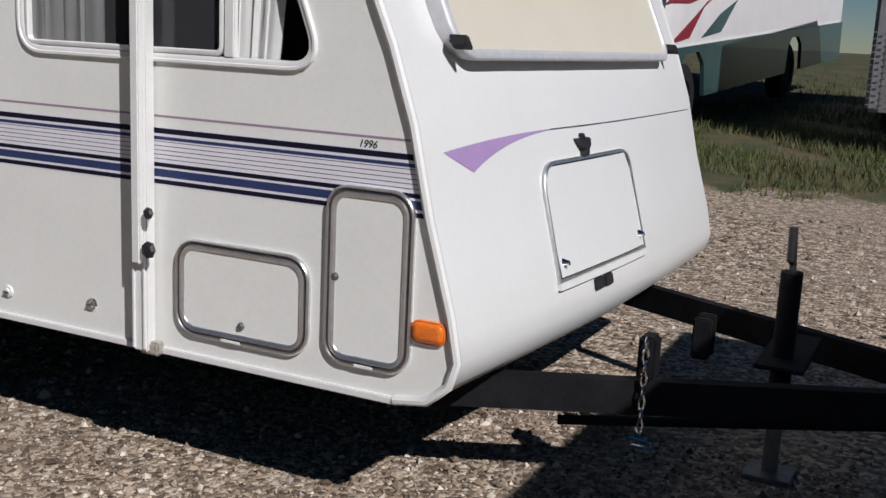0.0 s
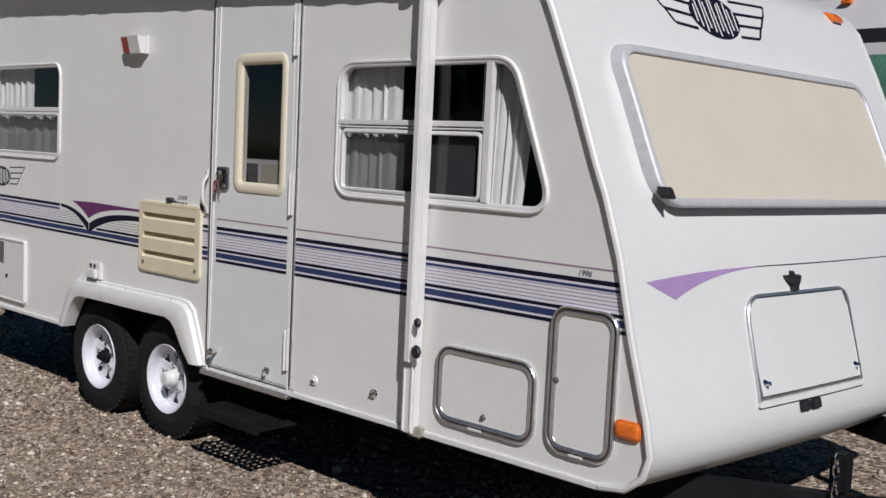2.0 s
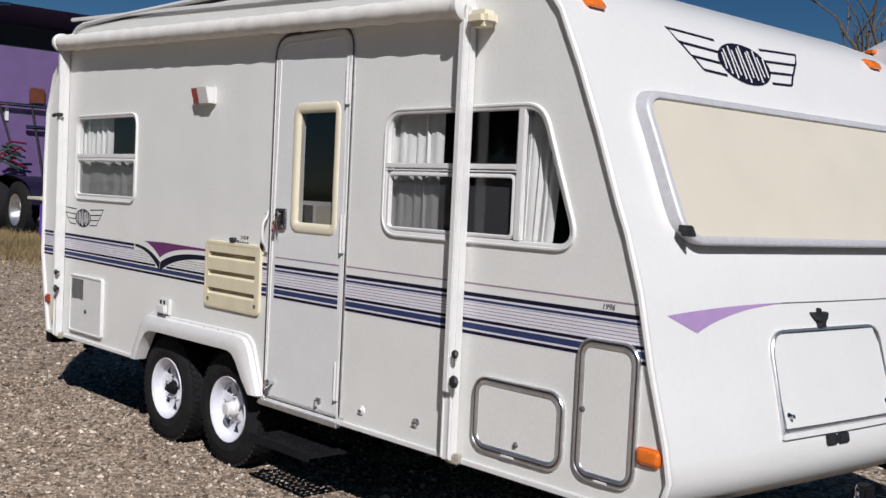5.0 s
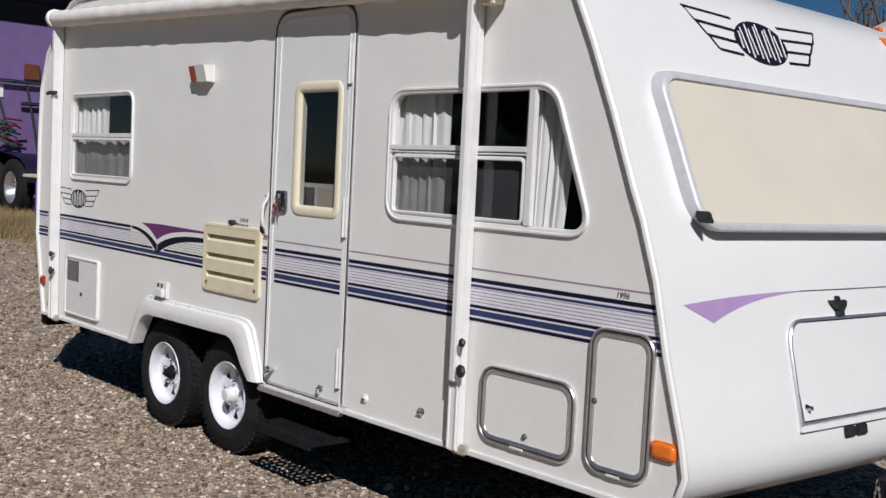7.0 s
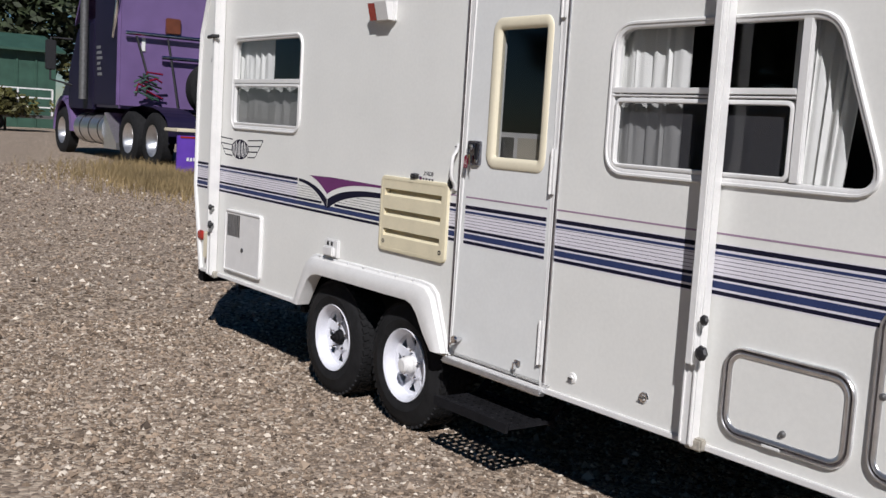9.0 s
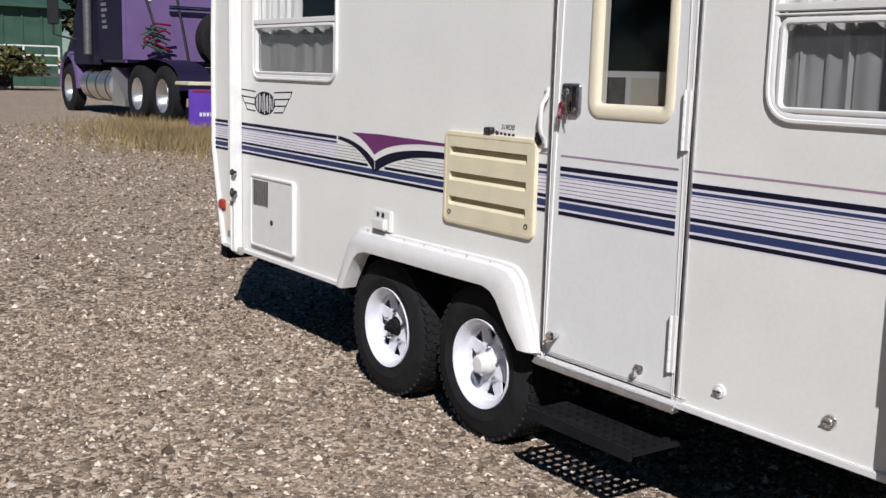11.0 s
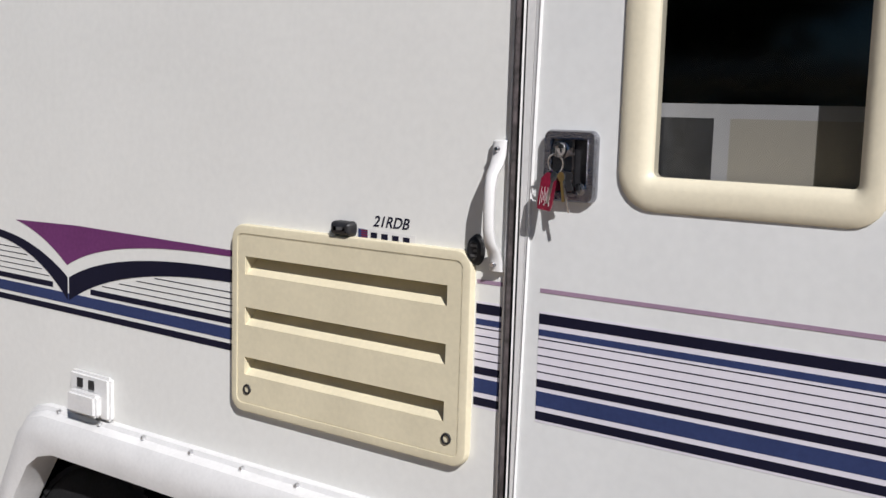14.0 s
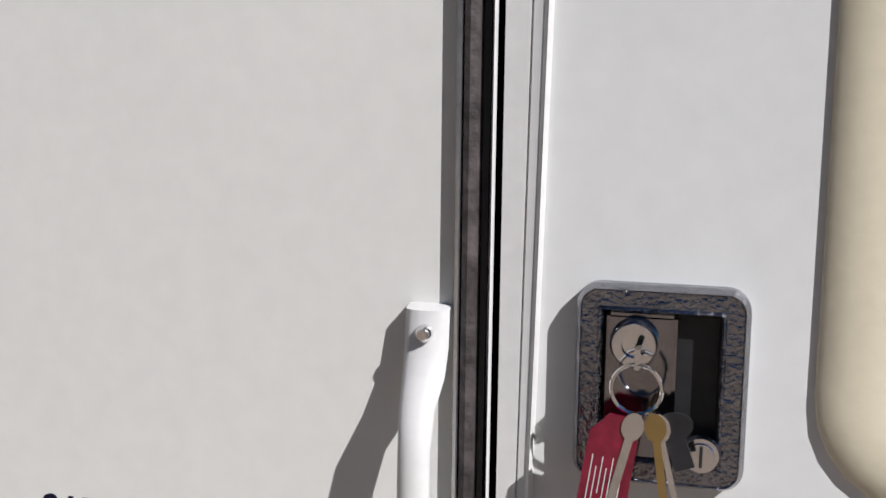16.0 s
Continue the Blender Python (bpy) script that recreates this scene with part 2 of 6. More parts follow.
def ground_material():
    m = bpy.data.materials.new("gravel_and_grass")
    m.use_nodes = True
    n, k = m.node_tree.nodes, m.node_tree.links
    b = n["Principled BSDF"]
    b.inputs["Roughness"].default_value = 0.9
    co = n.new("ShaderNodeTexCoord")
    v = n.new("ShaderNodeTexVoronoi")
    v.inputs["Scale"].default_value = 42
    k.new(co.outputs["Object"], v.inputs["Vector"])
    pick = n.new("ShaderNodeSeparateColor")
    k.new(v.outputs["Color"], pick.inputs[0])
    r = n.new("ShaderNodeValToRGB")
    el = r.color_ramp.elements
    el[0].color, el[1].color = (0.075, 0.052, 0.036, 1), (0.60, 0.50, 0.39, 1)
    el[0].position, el[1].position = 0.1, 1.0
    mid = el.new(0.55)
    mid.color = (0.265, 0.20, 0.142, 1)
    k.new(pick.outputs[0], r.inputs[0])
    big = n.new("ShaderNodeTexNoise")
    big.inputs["Scale"].default_value, big.inputs["Detail"].default_value = 0.7, 6
    k.new(co.outputs["Object"], big.inputs["Vector"])
    dust = n.new("ShaderNodeMix")
    dust.data_type = "RGBA"
    rb = n.new("ShaderNodeMapRange")
    rb.inputs["From Min"].default_value, rb.inputs["From Max"].default_value = 0.42, 0.68
    rb.inputs["To Max"].default_value = 0.6
    k.new(big.outputs["Fac"], rb.inputs["Value"])
    k.new(rb.outputs[0], dust.inputs["Factor"])
    k.new(r.outputs[0], dust.inputs["A"])
    dust.inputs["B"].default_value = (0.255, 0.20, 0.155, 1)
    # worn earth and grass, by patches with a shape of their own
    att = n.new("ShaderNodeAttribute")
    att.attribute_name = "turf"
    gn = n.new("ShaderNodeTexNoise")
    gn.inputs["Scale"].default_value, gn.inputs["Detail"].default_value = 2.2, 8
    k.new(co.outputs["Object"], gn.inputs["Vector"])
    sm = n.new("ShaderNodeMath")
    sm.operation = "ADD"
    k.new(att.outputs["Fac"], sm.inputs[0])
    k.new(gn.outputs["Fac"], sm.inputs[1])
    gm = n.new("ShaderNodeMapRange")
    gm.inputs["From Min"].default_value, gm.inputs["From Max"].default_value = 0.95, 1.15
    k.new(sm.outputs[0], gm.inputs["Value"])
    # turf colours are lowered so that they hold the shade lying there
    gc = n.new("ShaderNodeValToRGB")
    gc.color_ramp.elements[0].color, gc.color_ramp.elements[1].color = (0.085, 0.065, 0.03, 1), (0.032, 0.048, 0.014, 1)
    gc.color_ramp.elements[0].position, gc.color_ramp.elements[1].position = 0.42, 0.6
    k.new(gn.outputs["Fac"], gc.inputs[0])
    mix = n.new("ShaderNodeMix")
    mix.data_type = "RGBA"
    k.new(gm.outputs[0], mix.inputs["Factor"])
    k.new(dust.outputs["Result"], mix.inputs["A"])
    k.new(gc.outputs[0], mix.inputs["B"])
    k.new(mix.outputs["Result"], b.inputs["Base Color"])
    bp = n.new("ShaderNodeBump")
    bp.inputs["Strength"].default_value, bp.inputs["Distance"].default_value = 0.9, 0.012
    k.new(v.outputs["Distance"], bp.inputs["Height"])
    bp.invert = True
    k.new(bp.outputs[0], b.inputs["Normal"])
    return m


def turf(x, y):
    """How much of the ground is overgrown, from 0 to 1."""
    a = smooth((y - 5.6) / 2.5) * smooth((x + 6) / 3)
    c = math.exp(-(((x + 11.5) / 1.9) ** 2 + ((y - 4.9) / 1.3) ** 2)) * 0.8
    d = smooth((math.hypot(x, y) - 55) / 20)
    return max(a, c, d)


def make_ground():
    def axis(lo, hi):
        a = [lo + (hi - lo) * i / 120 for i in range(121)]
        far = [40, 60, 100, 200, 500, 1500]
        return [lo - f for f in reversed(far)] + a + [hi + f for f in far]
    xs, ys = axis(-26, 12), axis(-12, 26)
    vs = [(x, y, height(x, y) + 0.012 * (noise.noise((x * 0.7, y * 0.7, 0)) if abs(x) < 40 and abs(y) < 40 else 0) * smooth((abs(y - 1) - 1.5) / 2)) for y in ys for x in xs]
    nx = len(xs)
    fs = [(j * nx + i, j * nx + i + 1, (j + 1) * nx + i + 1, (j + 1) * nx + i) for j in range(len(ys) - 1) for i in range(nx - 1)]
    me = bpy.data.meshes.new("ground")
    me.from_pydata(vs, [], fs)
    at = me.attributes.new("turf", "FLOAT", "POINT")
    at.data.foreach_set("value", [turf(x, y) for x, y, z in vs])
    for f in me.polygons:
        f.use_smooth = True
    me.materials.append(ground_material())
    tagged(new("ground", me), "tan gravel yard with dusty patches and rough grass", "ground", kind="structure")


make_ground()


# ---- the travel trailer ----
WIDE = 2.44
EDGE = [(0.44, 4.192), (0.455, 4.292), (0.51, 4.357), (0.58, 4.377), (0.70, 4.352), (0.95, 4.277), (1.2, 4.217), (1.4, 4.147), (1.5, 4.102), (1.75, 4.002),
        (2.0, 3.892), (2.2, 3.792), (2.33, 3.682), (2.42, 3.532), (2.46, 3.350)]


def edge_x(z):
    for (z0, x0), (z1, x1) in zip(EDGE, EDGE[1:]):
        if z <= z1:
            return x0 + (x1 - x0) * (z - z0) / (z1 - z0)
    return EDGE[-1][1]


def nose_x(y, z):
    """The front wall: its side edge, set a little askew, and a belly towards the middle of its lower half."""
    u = abs(y - WIDE / 2) / (WIDE / 2)
    low = 1 - smooth((z - 1.0) / 1.0)
    return edge_x(z) + 0.052 * y * smooth((2.46 - z) / 0.2) + low * 0.05 * (1 - u ** 1.6)


REAR = [(2.50, -0.62), (2.46, -0.74), (2.36, -0.87), (2.2, -0.99), (1.95, -1.08), (1.6, -1.10), (0.98, -1.10), (0.44, -0.985)]
trailer = thing("travel_trailer", "white travel trailer with blue and purple side stripes on gravel", "travel trailer")
WELL = [(0.49, 0.44), (0.61, 0.60), (0.66, 0.63), (0.72, 0.645), (1.57, 0.65), (1.62, 0.637), (1.66, 0.605), (1.79, 0.43)]
REAR_WIN = rrect(-0.552, 0.340, 1.387, 1.898, 0.055)
FRONT_WIN = round_poly([(2.815, 1.335), (3.915, 1.335), (3.715, 1.845), (2.815, 1.845)], [0.08, 0.10, 0.08, 0.08])
VENT_HOLE = rrect(1.285, 1.80, 0.88, 1.17, 0.01)
DOOR_WIN = rrect(2.12, 2.44, 1.315, 1.89, 0.02)


def trailer_shell():
    outer = [(-0.985, 0.44)] + WELL + [(2.5, 0.44)] + [(x, z) for z, x in EDGE] + [(z_x[1], z_x[0]) for z_x in REAR[:-1]]
    bm = bm_new()
    plate(bm, outer, [REAR_WIN, FRONT_WIN, DOOR_WIN, VENT_HOLE], 0.0, 0.035)
    part("side_wall", bm, M_SIDE, trailer, "light grey side wall")
    bm = bm_new()
    far = [(-0.985, 0.44), (2.5, 0.44)] + [(nose_x(WIDE, z), z) for z, x in EDGE] + [(z_x[1], z_x[0]) for z_x in REAR[:-1]]
    plate(bm, far, [], WIDE - 0.035, WIDE)
    part("far_wall", bm, M_SIDE, trailer)
    # nose
    ys = [0.0, 0.03, 0.12, 0.3, 0.55, 0.85, 1.22, 1.59, 1.89, 2.14, 2.32, 2.41, WIDE]
    zs = [EDGE[0][0], 0.445, 0.455, 0.48, 0.51, 0.545, 0.58, 0.64, 0.70, 0.82, 0.95, 1.07, 1.2, 1.3, 1.4, 1.5, 1.62, 1.75, 1.88, 2.0, 2.1, 2.2, 2.27, 2.33, 2.38, 2.42, 2.46]
    bm = bm_new()
    loft(bm, [[(nose_x(y, z), y, z) for y in ys] for z in zs])
    part("front_wall", bm, M_NOSE, trailer, "smooth white moulded nose", smooth=True)
    # roof and rear
    bm = bm_new()
    top = [(3.35, 2.46), (3.0, 2.49), (1.5, 2.515), (0.0, 2.52)] + [(x, z) for z, x in REAR]
    loft(bm, [[(x, y, z) for y in (0.0, 0.6, 1.22, 1.84, WIDE)] for x, z in top])
    part("roof", bm, M_NOSE, trailer, smooth=True)
    bm = bm_new()
    box(bm, -0.96, 0.42, 0.03, WIDE - 0.03, 0.445, 0.47)
    box(bm, 1.96, 4.25, 0.03, WIDE - 0.03, 0.445, 0.47)
    box(bm, 0.42, 1.96, 0.5, WIDE - 0.5, 0.42, 0.45)
    part("floor", bm, M_UNDER, trailer)
    bm = bm_new()
    box(bm, 0.40, 1.98, 0.49, 0.51, 0.41, 0.80)
    box(bm, 0.40, 1.98, 0.036, 0.51, 0.78, 0.80)
    box(bm, 0.40, 0.42, 0.036, 0.49, 0.41, 0.78)
    box(bm, 1.96, 1.98, 0.036, 0.49, 0.45, 0.78)
    part("wheel_well", bm, M_UNDER, trailer)
    bm = bm_new()
    for y in (0.62, WIDE - 0.62):
        box(bm, -0.9, 4.1, y - 0.03, y + 0.03, 0.31, 0.42)
    for x in (-0.6, 0.3, 2.2, 3.2, 4.0):
        box(bm, x - 0.025, x + 0.025, 0.1, WIDE - 0.1, 0.36, 0.42)
    part("chassis", bm, M_UNDER, trailer)
    bm = bm_new()
    for x in (0.76, 1.475):
        tube(bm, [(x, 0.2, 0.305), (x, WIDE - 0.2, 0.305)], 0.035)
    part("axle", bm, M_UNDER, trailer)
    # inside: an added back wall, coloured dark as an unlit room, for the windows to look into
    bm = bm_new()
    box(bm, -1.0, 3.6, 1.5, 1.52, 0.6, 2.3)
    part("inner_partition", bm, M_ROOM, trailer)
    # mouldings along the edges of the side
    bm = bm_new()
    tube(bm, [(edge_x(z) - 0.004, -0.004, z) for z in zs] + [(3.0, -0.004, 2.49), (1.5, -0.004, 2.515), (0.0, -0.004, 2.52), (-0.5, -0.004, 2.515)] + [(x, -0.004, z) for z, x in REAR], 0.014, 8)
    part("edge_moulding", bm, M_WHITE, trailer, smooth=True)
    for a, b in (((-0.985, 0.436), (0.44, 0.436)), ((1.93, 0.432), (4.2, 0.44))):
        bm = bm_new()
        box(bm, a[0], b[0], -0.012, 0.02, a[1] - 0.006, a[1] + 0.016, 0.003)
        part("skirt_rail", bm, M_WHITE, trailer)


def fender():
    out = [(0.405, 0.42), (0.47, 0.56), (0.525, 0.675), (0.57, 0.72), (0.63, 0.735), (0.95, 0.737), (1.3, 0.739), (1.62, 0.742), (1.70, 0.735), (1.75, 0.70), (1.80, 0.58), (1.862, 0.425)]
    inn = [(0.50, 0.42), (0.548, 0.50), (0.60, 0.575), (0.645, 0.605), (0.70, 0.62), (0.95, 0.622), (1.3, 0.623), (1.54, 0.625), (1.59, 0.612), (1.63, 0.58), (1.70, 0.49), (1.765, 0.425)]
    out = [(x + 0.045 - 0.04 * (1 - smooth((x - 0.4) / 1.0)), z + 0.026 - 0.022 * smooth((z - 0.4) / 0.3)) for x, z in out]
    inn = [(x + 0.04 - 0.04 * (1 - smooth((x - 0.4) / 1.0)), z + 0.022 - 0.006 * smooth((z - 0.4) / 0.2)) for x, z in inn]
    rows = []
    for f, y in ((0, 0.0), (0.03, -0.012), (0.12, -0.016), (0.2, -0.034), (0.42, -0.046), (0.75, -0.048), (0.97, -0.044), (1.0, -0.035), (1.0, 0.03)):
        rows.append([(o[0] + (i[0] - o[0]) * f, y, o[1] + (i[1] - o[1]) * f) for o, i in zip(out, inn)])
    bm = bm_new()
    loft(bm, rows)
    fl = part("fender_flare", bm, M_WHITE, trailer, "glossy white moulded fender flare", smooth=True)
    for x in (0.70, 0.85, 1.0, 1.15, 1.3, 1.45, 1.6):
        bm = bm_new()
        lathe(bm, [(0.0, -0.008), (0.004, -0.007), (0.006, 0.0)], (x, -0.015, 0.733), 8)
        part("screw", bm, M_ALU, fl)


def wheel(x, capped):
    w = thing("trailer_wheel", "black tyre on a white spoked steel rim" + (", white hub cap" if capped else ", bare dark hub"), "wheel", group="wheels of the trailer")
    c = (x, 0.127, 0.3055)
    bm = bm_new()
    lathe(bm, [(0.172, -0.082), (0.188, -0.095), (0.215, -0.100), (0.222, -0.1025), (0.227, -0.100), (0.262, -0.095), (0.285, -0.085), (0.297, -0.074), (0.3, -0.06), (0.3, 0.06), (0.297, 0.074), (0.285, 0.085), (0.23, 0.10), (0.178, 0.09), (0.168, 0.0), (0.172, -0.082)], c, 56)
    tyre = part("tyre", bm, M_RUBBER, w, smooth=True)
    bm = bm_new()
    for r in range(5):
        yy = -0.068 + r * 0.034
        for k in range(50):
            a = 2 * math.pi * (k + 0.35 * (r % 2)) / 50
            box(bm, -0.0148, 0.0148, -0.0140, 0.0140, 0.292, 0.3045, 0, Matrix.Translation((c[0], c[1] + yy, c[2])) @ Matrix.Rotation(a, 4, "Y") @ Matrix.Rotation(0.25 * (-1) ** r, 4, "Z"))
    tr = part("tread", bm, M_RUBBER, tyre)
    tagged(tr, kind="stuff")
    bm = bm_new()
    lathe(bm, [(0.148, -0.020), (0.152, -0.07), (0.160, -0.086), (0.170, -0.094), (0.176, -0.097), (0.178, -0.092), (0.171, -0.085), (0.166, 0.0), (0.155, 0.05), (0.142, 0.05), (0.146, 0.0)], c, 48)
    part("rim", bm, M_RIM, w, smooth=True)
    hole = []
    for k in range(8):
        a = 2 * math.pi * k / 8
        tri = [(0.084, 0.0), (0.136, -0.23), (0.136, 0.23)]
        hole.append(round_poly([(r * math.cos(a + d), r * math.sin(a + d)) for r, d in tri], 0.008, 3))
    bm = bm_new()
    disc = [(0.150 * math.cos(2 * math.pi * k / 48), 0.150 * math.sin(2 * math.pi * k / 48)) for k in range(48)]
    centre = [(0.045 * math.cos(2 * math.pi * k / 20), 0.045 * math.sin(2 * math.pi * k / 20)) for k in range(20)]
    plate(bm, disc, hole + [centre], -0.004, 0.004)
    for v in bm.verts:
        r = math.hypot(v.co.x, v.co.z)
        v.co.y += -0.040 + 0.014 * smooth((r - 0.07) / 0.03) - 0.012 * smooth((r - 0.11) / 0.04)
    bmesh.ops.translate(bm, vec=c, verts=bm.verts)
    part("spokes", bm, M_RIM, w)
    for k in range(5):
        a = 2 * math.pi * k / 5 + 0.3
        bm = bm_new()
        lathe(bm, [(0.0, -0.062), (0.006, -0.061), (0.0095, -0.05), (0.0105, -0.02)], (c[0] + 0.068 * math.cos(a), c[1], c[2] + 0.068 * math.sin(a)), 6)
        part("lug_nut", bm, M_CHROME, w)
    bm = bm_new()
    if capped:
        lathe(bm, [(0.0, -0.108), (0.028, -0.107), (0.037, -0.100), (0.040, -0.075), (0.044, -0.070), (0.044, 0.02)], c, 24)
        part("hub_cap", bm, M_WHITE, w, "white hub cap", smooth=True)
    else:
        lathe(bm, [(0.0, -0.098), (0.012, -0.098), (0.014, -0.085), (0.022, -0.084), (0.024, -0.07), (0.034, -0.066), (0.038, -0.05), (0.043, 0.02)], c, 24)
        part("hub", bm, M_UNDER, w, "bare dark steel hub", smooth=True)
    bm = bm_new()
    lathe(bm, [(0.0, 0.03), (0.135, 0.03), (0.135, 0.08), (0.0, 0.08)], c, 30)
    part("brake_drum", bm, M_UNDER, w)


def strip(bm, x0, x1, z0, z1, y=-0.0006):
    box(bm, x0, x1, y, 0.001, z0, z1)


THIN = [(1.0288 + 0.0129 * i, 1.0305 + 0.0129 * i) for i in range(5)]


def stripe_run(x0, x1, parent, y=-0.0006, mauve=True, cut=None):
    """The side stripes between two places; cut: a function giving their front end at a height."""
    def end(z):
        return min(x1, cut(z)) if cut else x1
    bm = bm_new()
    box(bm, x0, end(1.10), y + 0.0003, 0.001 if y > -0.003 else -0.0035, 0.950, 1.1245)
    part("pale_band", bm, M_BAND, parent, "pale lavender band under the stripes")
    for name, m, zs in (("navy_stripe", M_NAVY, ((0.954, 0.9675), (1.0057, 1.018), (1.105, 1.121))), ("blue_stripe", M_BLUE, ((0.9755, 0.999), (1.0865, 1.0965)))):
        for a, b in zs:
            bm = bm_new()
            strip(bm, x0, end(b), a, b, y)
            part(name, bm, m, parent)
    for a, b in THIN:
        bm = bm_new()
        strip(bm, x0, end(b), a, b, y)
        part("pinstripe", bm, M_NAVY, parent)
    if mauve:
        bm = bm_new()
        strip(bm, x0, end(1.163), 1.1535, 1.160, y)
        part("mauve_stripe", bm, M_MAUVE, parent)


def flat(pts, y, name, m, parent, label="", back=0.001):
    bm = bm_new()
    plate(bm, pts, [], y, back)
    return part(name, bm, m, parent, label)


def side_graphics():
    stripe_run(-1.09, 0.36, trailer, mauve=False)
    stripe_run(1.837, 1.89, trailer, mauve=False)
    stripe_run(2.575, 4.30, trailer, cut=lambda z: edge_x(z) - 0.012)
    # the swept vee
    for a, b, c in ((0.954, 0.9675, 1.255), (1.0057, 1.018, 0.655)):
        bm = bm_new()
        strip(bm, 0.36, c, a, b)
        part("navy_stripe", bm, M_NAVY, trailer)
    bm = bm_new()
    strip(bm, 0.80, 1.255, 1.0057, 1.018)
    part("navy_stripe", bm, M_NAVY, trailer)
    bm = bm_new()
    strip(bm, 0.36, 1.255, 0.9755, 0.999)
    part("blue_stripe", bm, M_BLUE, trailer)
    for a, b in THIN:
        bm = bm_new()
        strip(bm, 0.36, 0.66 - (a - 1.02) * 2.4, a, b)
        part("pinstripe", bm, M_NAVY, trailer)
        if a < 1.07:
            bm = bm_new()
            strip(bm, 0.80 + (a - 1.02) * 4.6, 1.255, a, b)
            part("pinstripe", bm, M_NAVY, trailer)
    tip = (0.716, 0.984)
    up = curve_pts((0.375, 1.121), (0.58, 1.113), (0.716, 1.035))
    low = curve_pts((0.375, 1.105), (0.58, 1.095), tip)
    flat(up + list(reversed(low)), -0.0009, "navy_swoosh", M_NAVY, trailer)
    up = curve_pts((0.722, 1.035), (0.88, 1.115), (1.255, 1.113))
    low = curve_pts((0.722, 0.984), (0.90, 1.085), (1.255, 1.088))
    flat(up + list(reversed(low)), -0.0009, "navy_swoosh", M_NAVY, trailer)
    up = [(0.50, 1.146), (0.75, 1.153), (1.255, 1.150)]
    low = curve_pts((0.716, 1.062), (0.86, 1.14), (1.255, 1.138))
    lft = curve_pts((0.716, 1.062), (0.62, 1.125), (0.50, 1.146), 8)
    flat(up[:-1] + [up[-1]] + list(reversed(low)) + lft[1:-1], -0.0009, "purple_fan", M_PURPLE, trailer, "purple printed fan")
    bm = bm_new()
    strip(bm, 1.837, 1.89, 1.1535, 1.160)
    part("mauve_stripe", bm, M_MAUVE, trailer)


def pane(pts, y, material, parent):
    """A sheet of glass that faces outwards."""
    me = bpy.data.meshes.new("pane")
    me.from_pydata([(x, y, z) for x, z in pts], [], [list(range(len(pts)))])
    me.materials.append(material)
    if me.polygons[0].normal.y > 0:
        me.flip_normals()
    g = new("pane", me)
    g.parent = parent
    g.visible_shadow = False
    return g


def window_unit(name, outline, label, bars, curtains, screens):
    w = thing(name, label, "window")
    bm = bm_new()
    rim_ring(bm, offset(outline, -0.022), [(0.0, 0.0), (0.001, -0.007), (0.004, -0.011), (0.011, -0.011), (0.014, -0.007), (0.022, -0.007), (0.027, -0.004), (0.029, 0.02)])
    part("window_frame", bm, M_WHITE, w, smooth=True)
    pane(offset(outline, 0.002), 0.012, M_GLASS, w)
    for x0, x1, z0, z1 in screens:
        me = bpy.data.meshes.new("insect_screen")
        me.from_pydata([(x0, 0.018, z0), (x1, 0.018, z0), (x1, 0.018, z1), (x0, 0.018, z1)], [], [(0, 1, 2, 3)])
        me.materials.append(M_MESH)
        sc = new("insect_screen", me)
        sc.parent = w
    for x0, x1, z0, z1 in screens:
        bm = bm_new()
        rim_ring(bm, rrect(x0 + 0.004, x1 - 0.004, z0 + 0.002, z1 - 0.006, 0.03), [(0.0, 0.012), (0.0, -0.004), (0.003, -0.006), (0.013, -0.006), (0.016, -0.002), (0.016, 0.012)])
        part("sash", bm, M_WHITE, w, smooth=True)
    for x0, x1, z0, z1, dark in bars:
        bm = bm_new()
        box(bm, x0, x1, -0.008, 0.014, z0, z1, 0.003)
        part("bar", bm, M_WHITE if not dark else M_BLACK, w)
    for x0, x1, z0, z1, f in curtains:
        bm = bm_new()
        n = 40
        rows = []
        for z in [z0 + (z1 - z0) * i / 6 for i in range(7)]:
            q = (z - z0) / (z1 - z0)
            rows.append([(x0 + (x1 - x0) * (i / n) * (0.8 + 0.2 * q if f > 0 else 1) + 0.01 * math.sin(i * 0.7), 0.05 + (0.007 * math.sin(i * 0.8 + 2 * math.sin(i * 0.23)) + 0.004 * math.sin(i * 1.7 + x0 * 9)) * (0.6 + 0.4 * q), z) for i in range(n + 1)])
        loft(bm, rows)
        part("curtain", bm, M_CURTAIN, w, "white curtain behind the glass", smooth=True)
    return w


def trailer_windows():
    window_unit("rear_window", REAR_WIN, "white-framed sliding window with white curtains", [(-0.56, 0.35, 1.641, 1.667, 0)],
                [(-0.66, 0.34, 1.37, 1.645, 0), (-0.64, -0.10, 1.655, 1.90, 0)], [(-0.55, 0.345, 1.39, 1.645)])
    window_unit("front_window", FRONT_WIN, "white-framed slanted window with drawn-back white curtains",
                [(2.80, 3.60, 1.598, 1.606, 0), (2.80, 3.60, 1.61, 1.632, 0), (3.60, 3.635, 1.34, 1.845, 0)],
                [(2.74, 3.12, 1.62, 1.85, 0), (2.74, 3.10, 1.33, 1.60, 0), (3.54, 3.80, 1.33, 1.85, 1)], [(2.82, 3.60, 1.34, 1.60)])


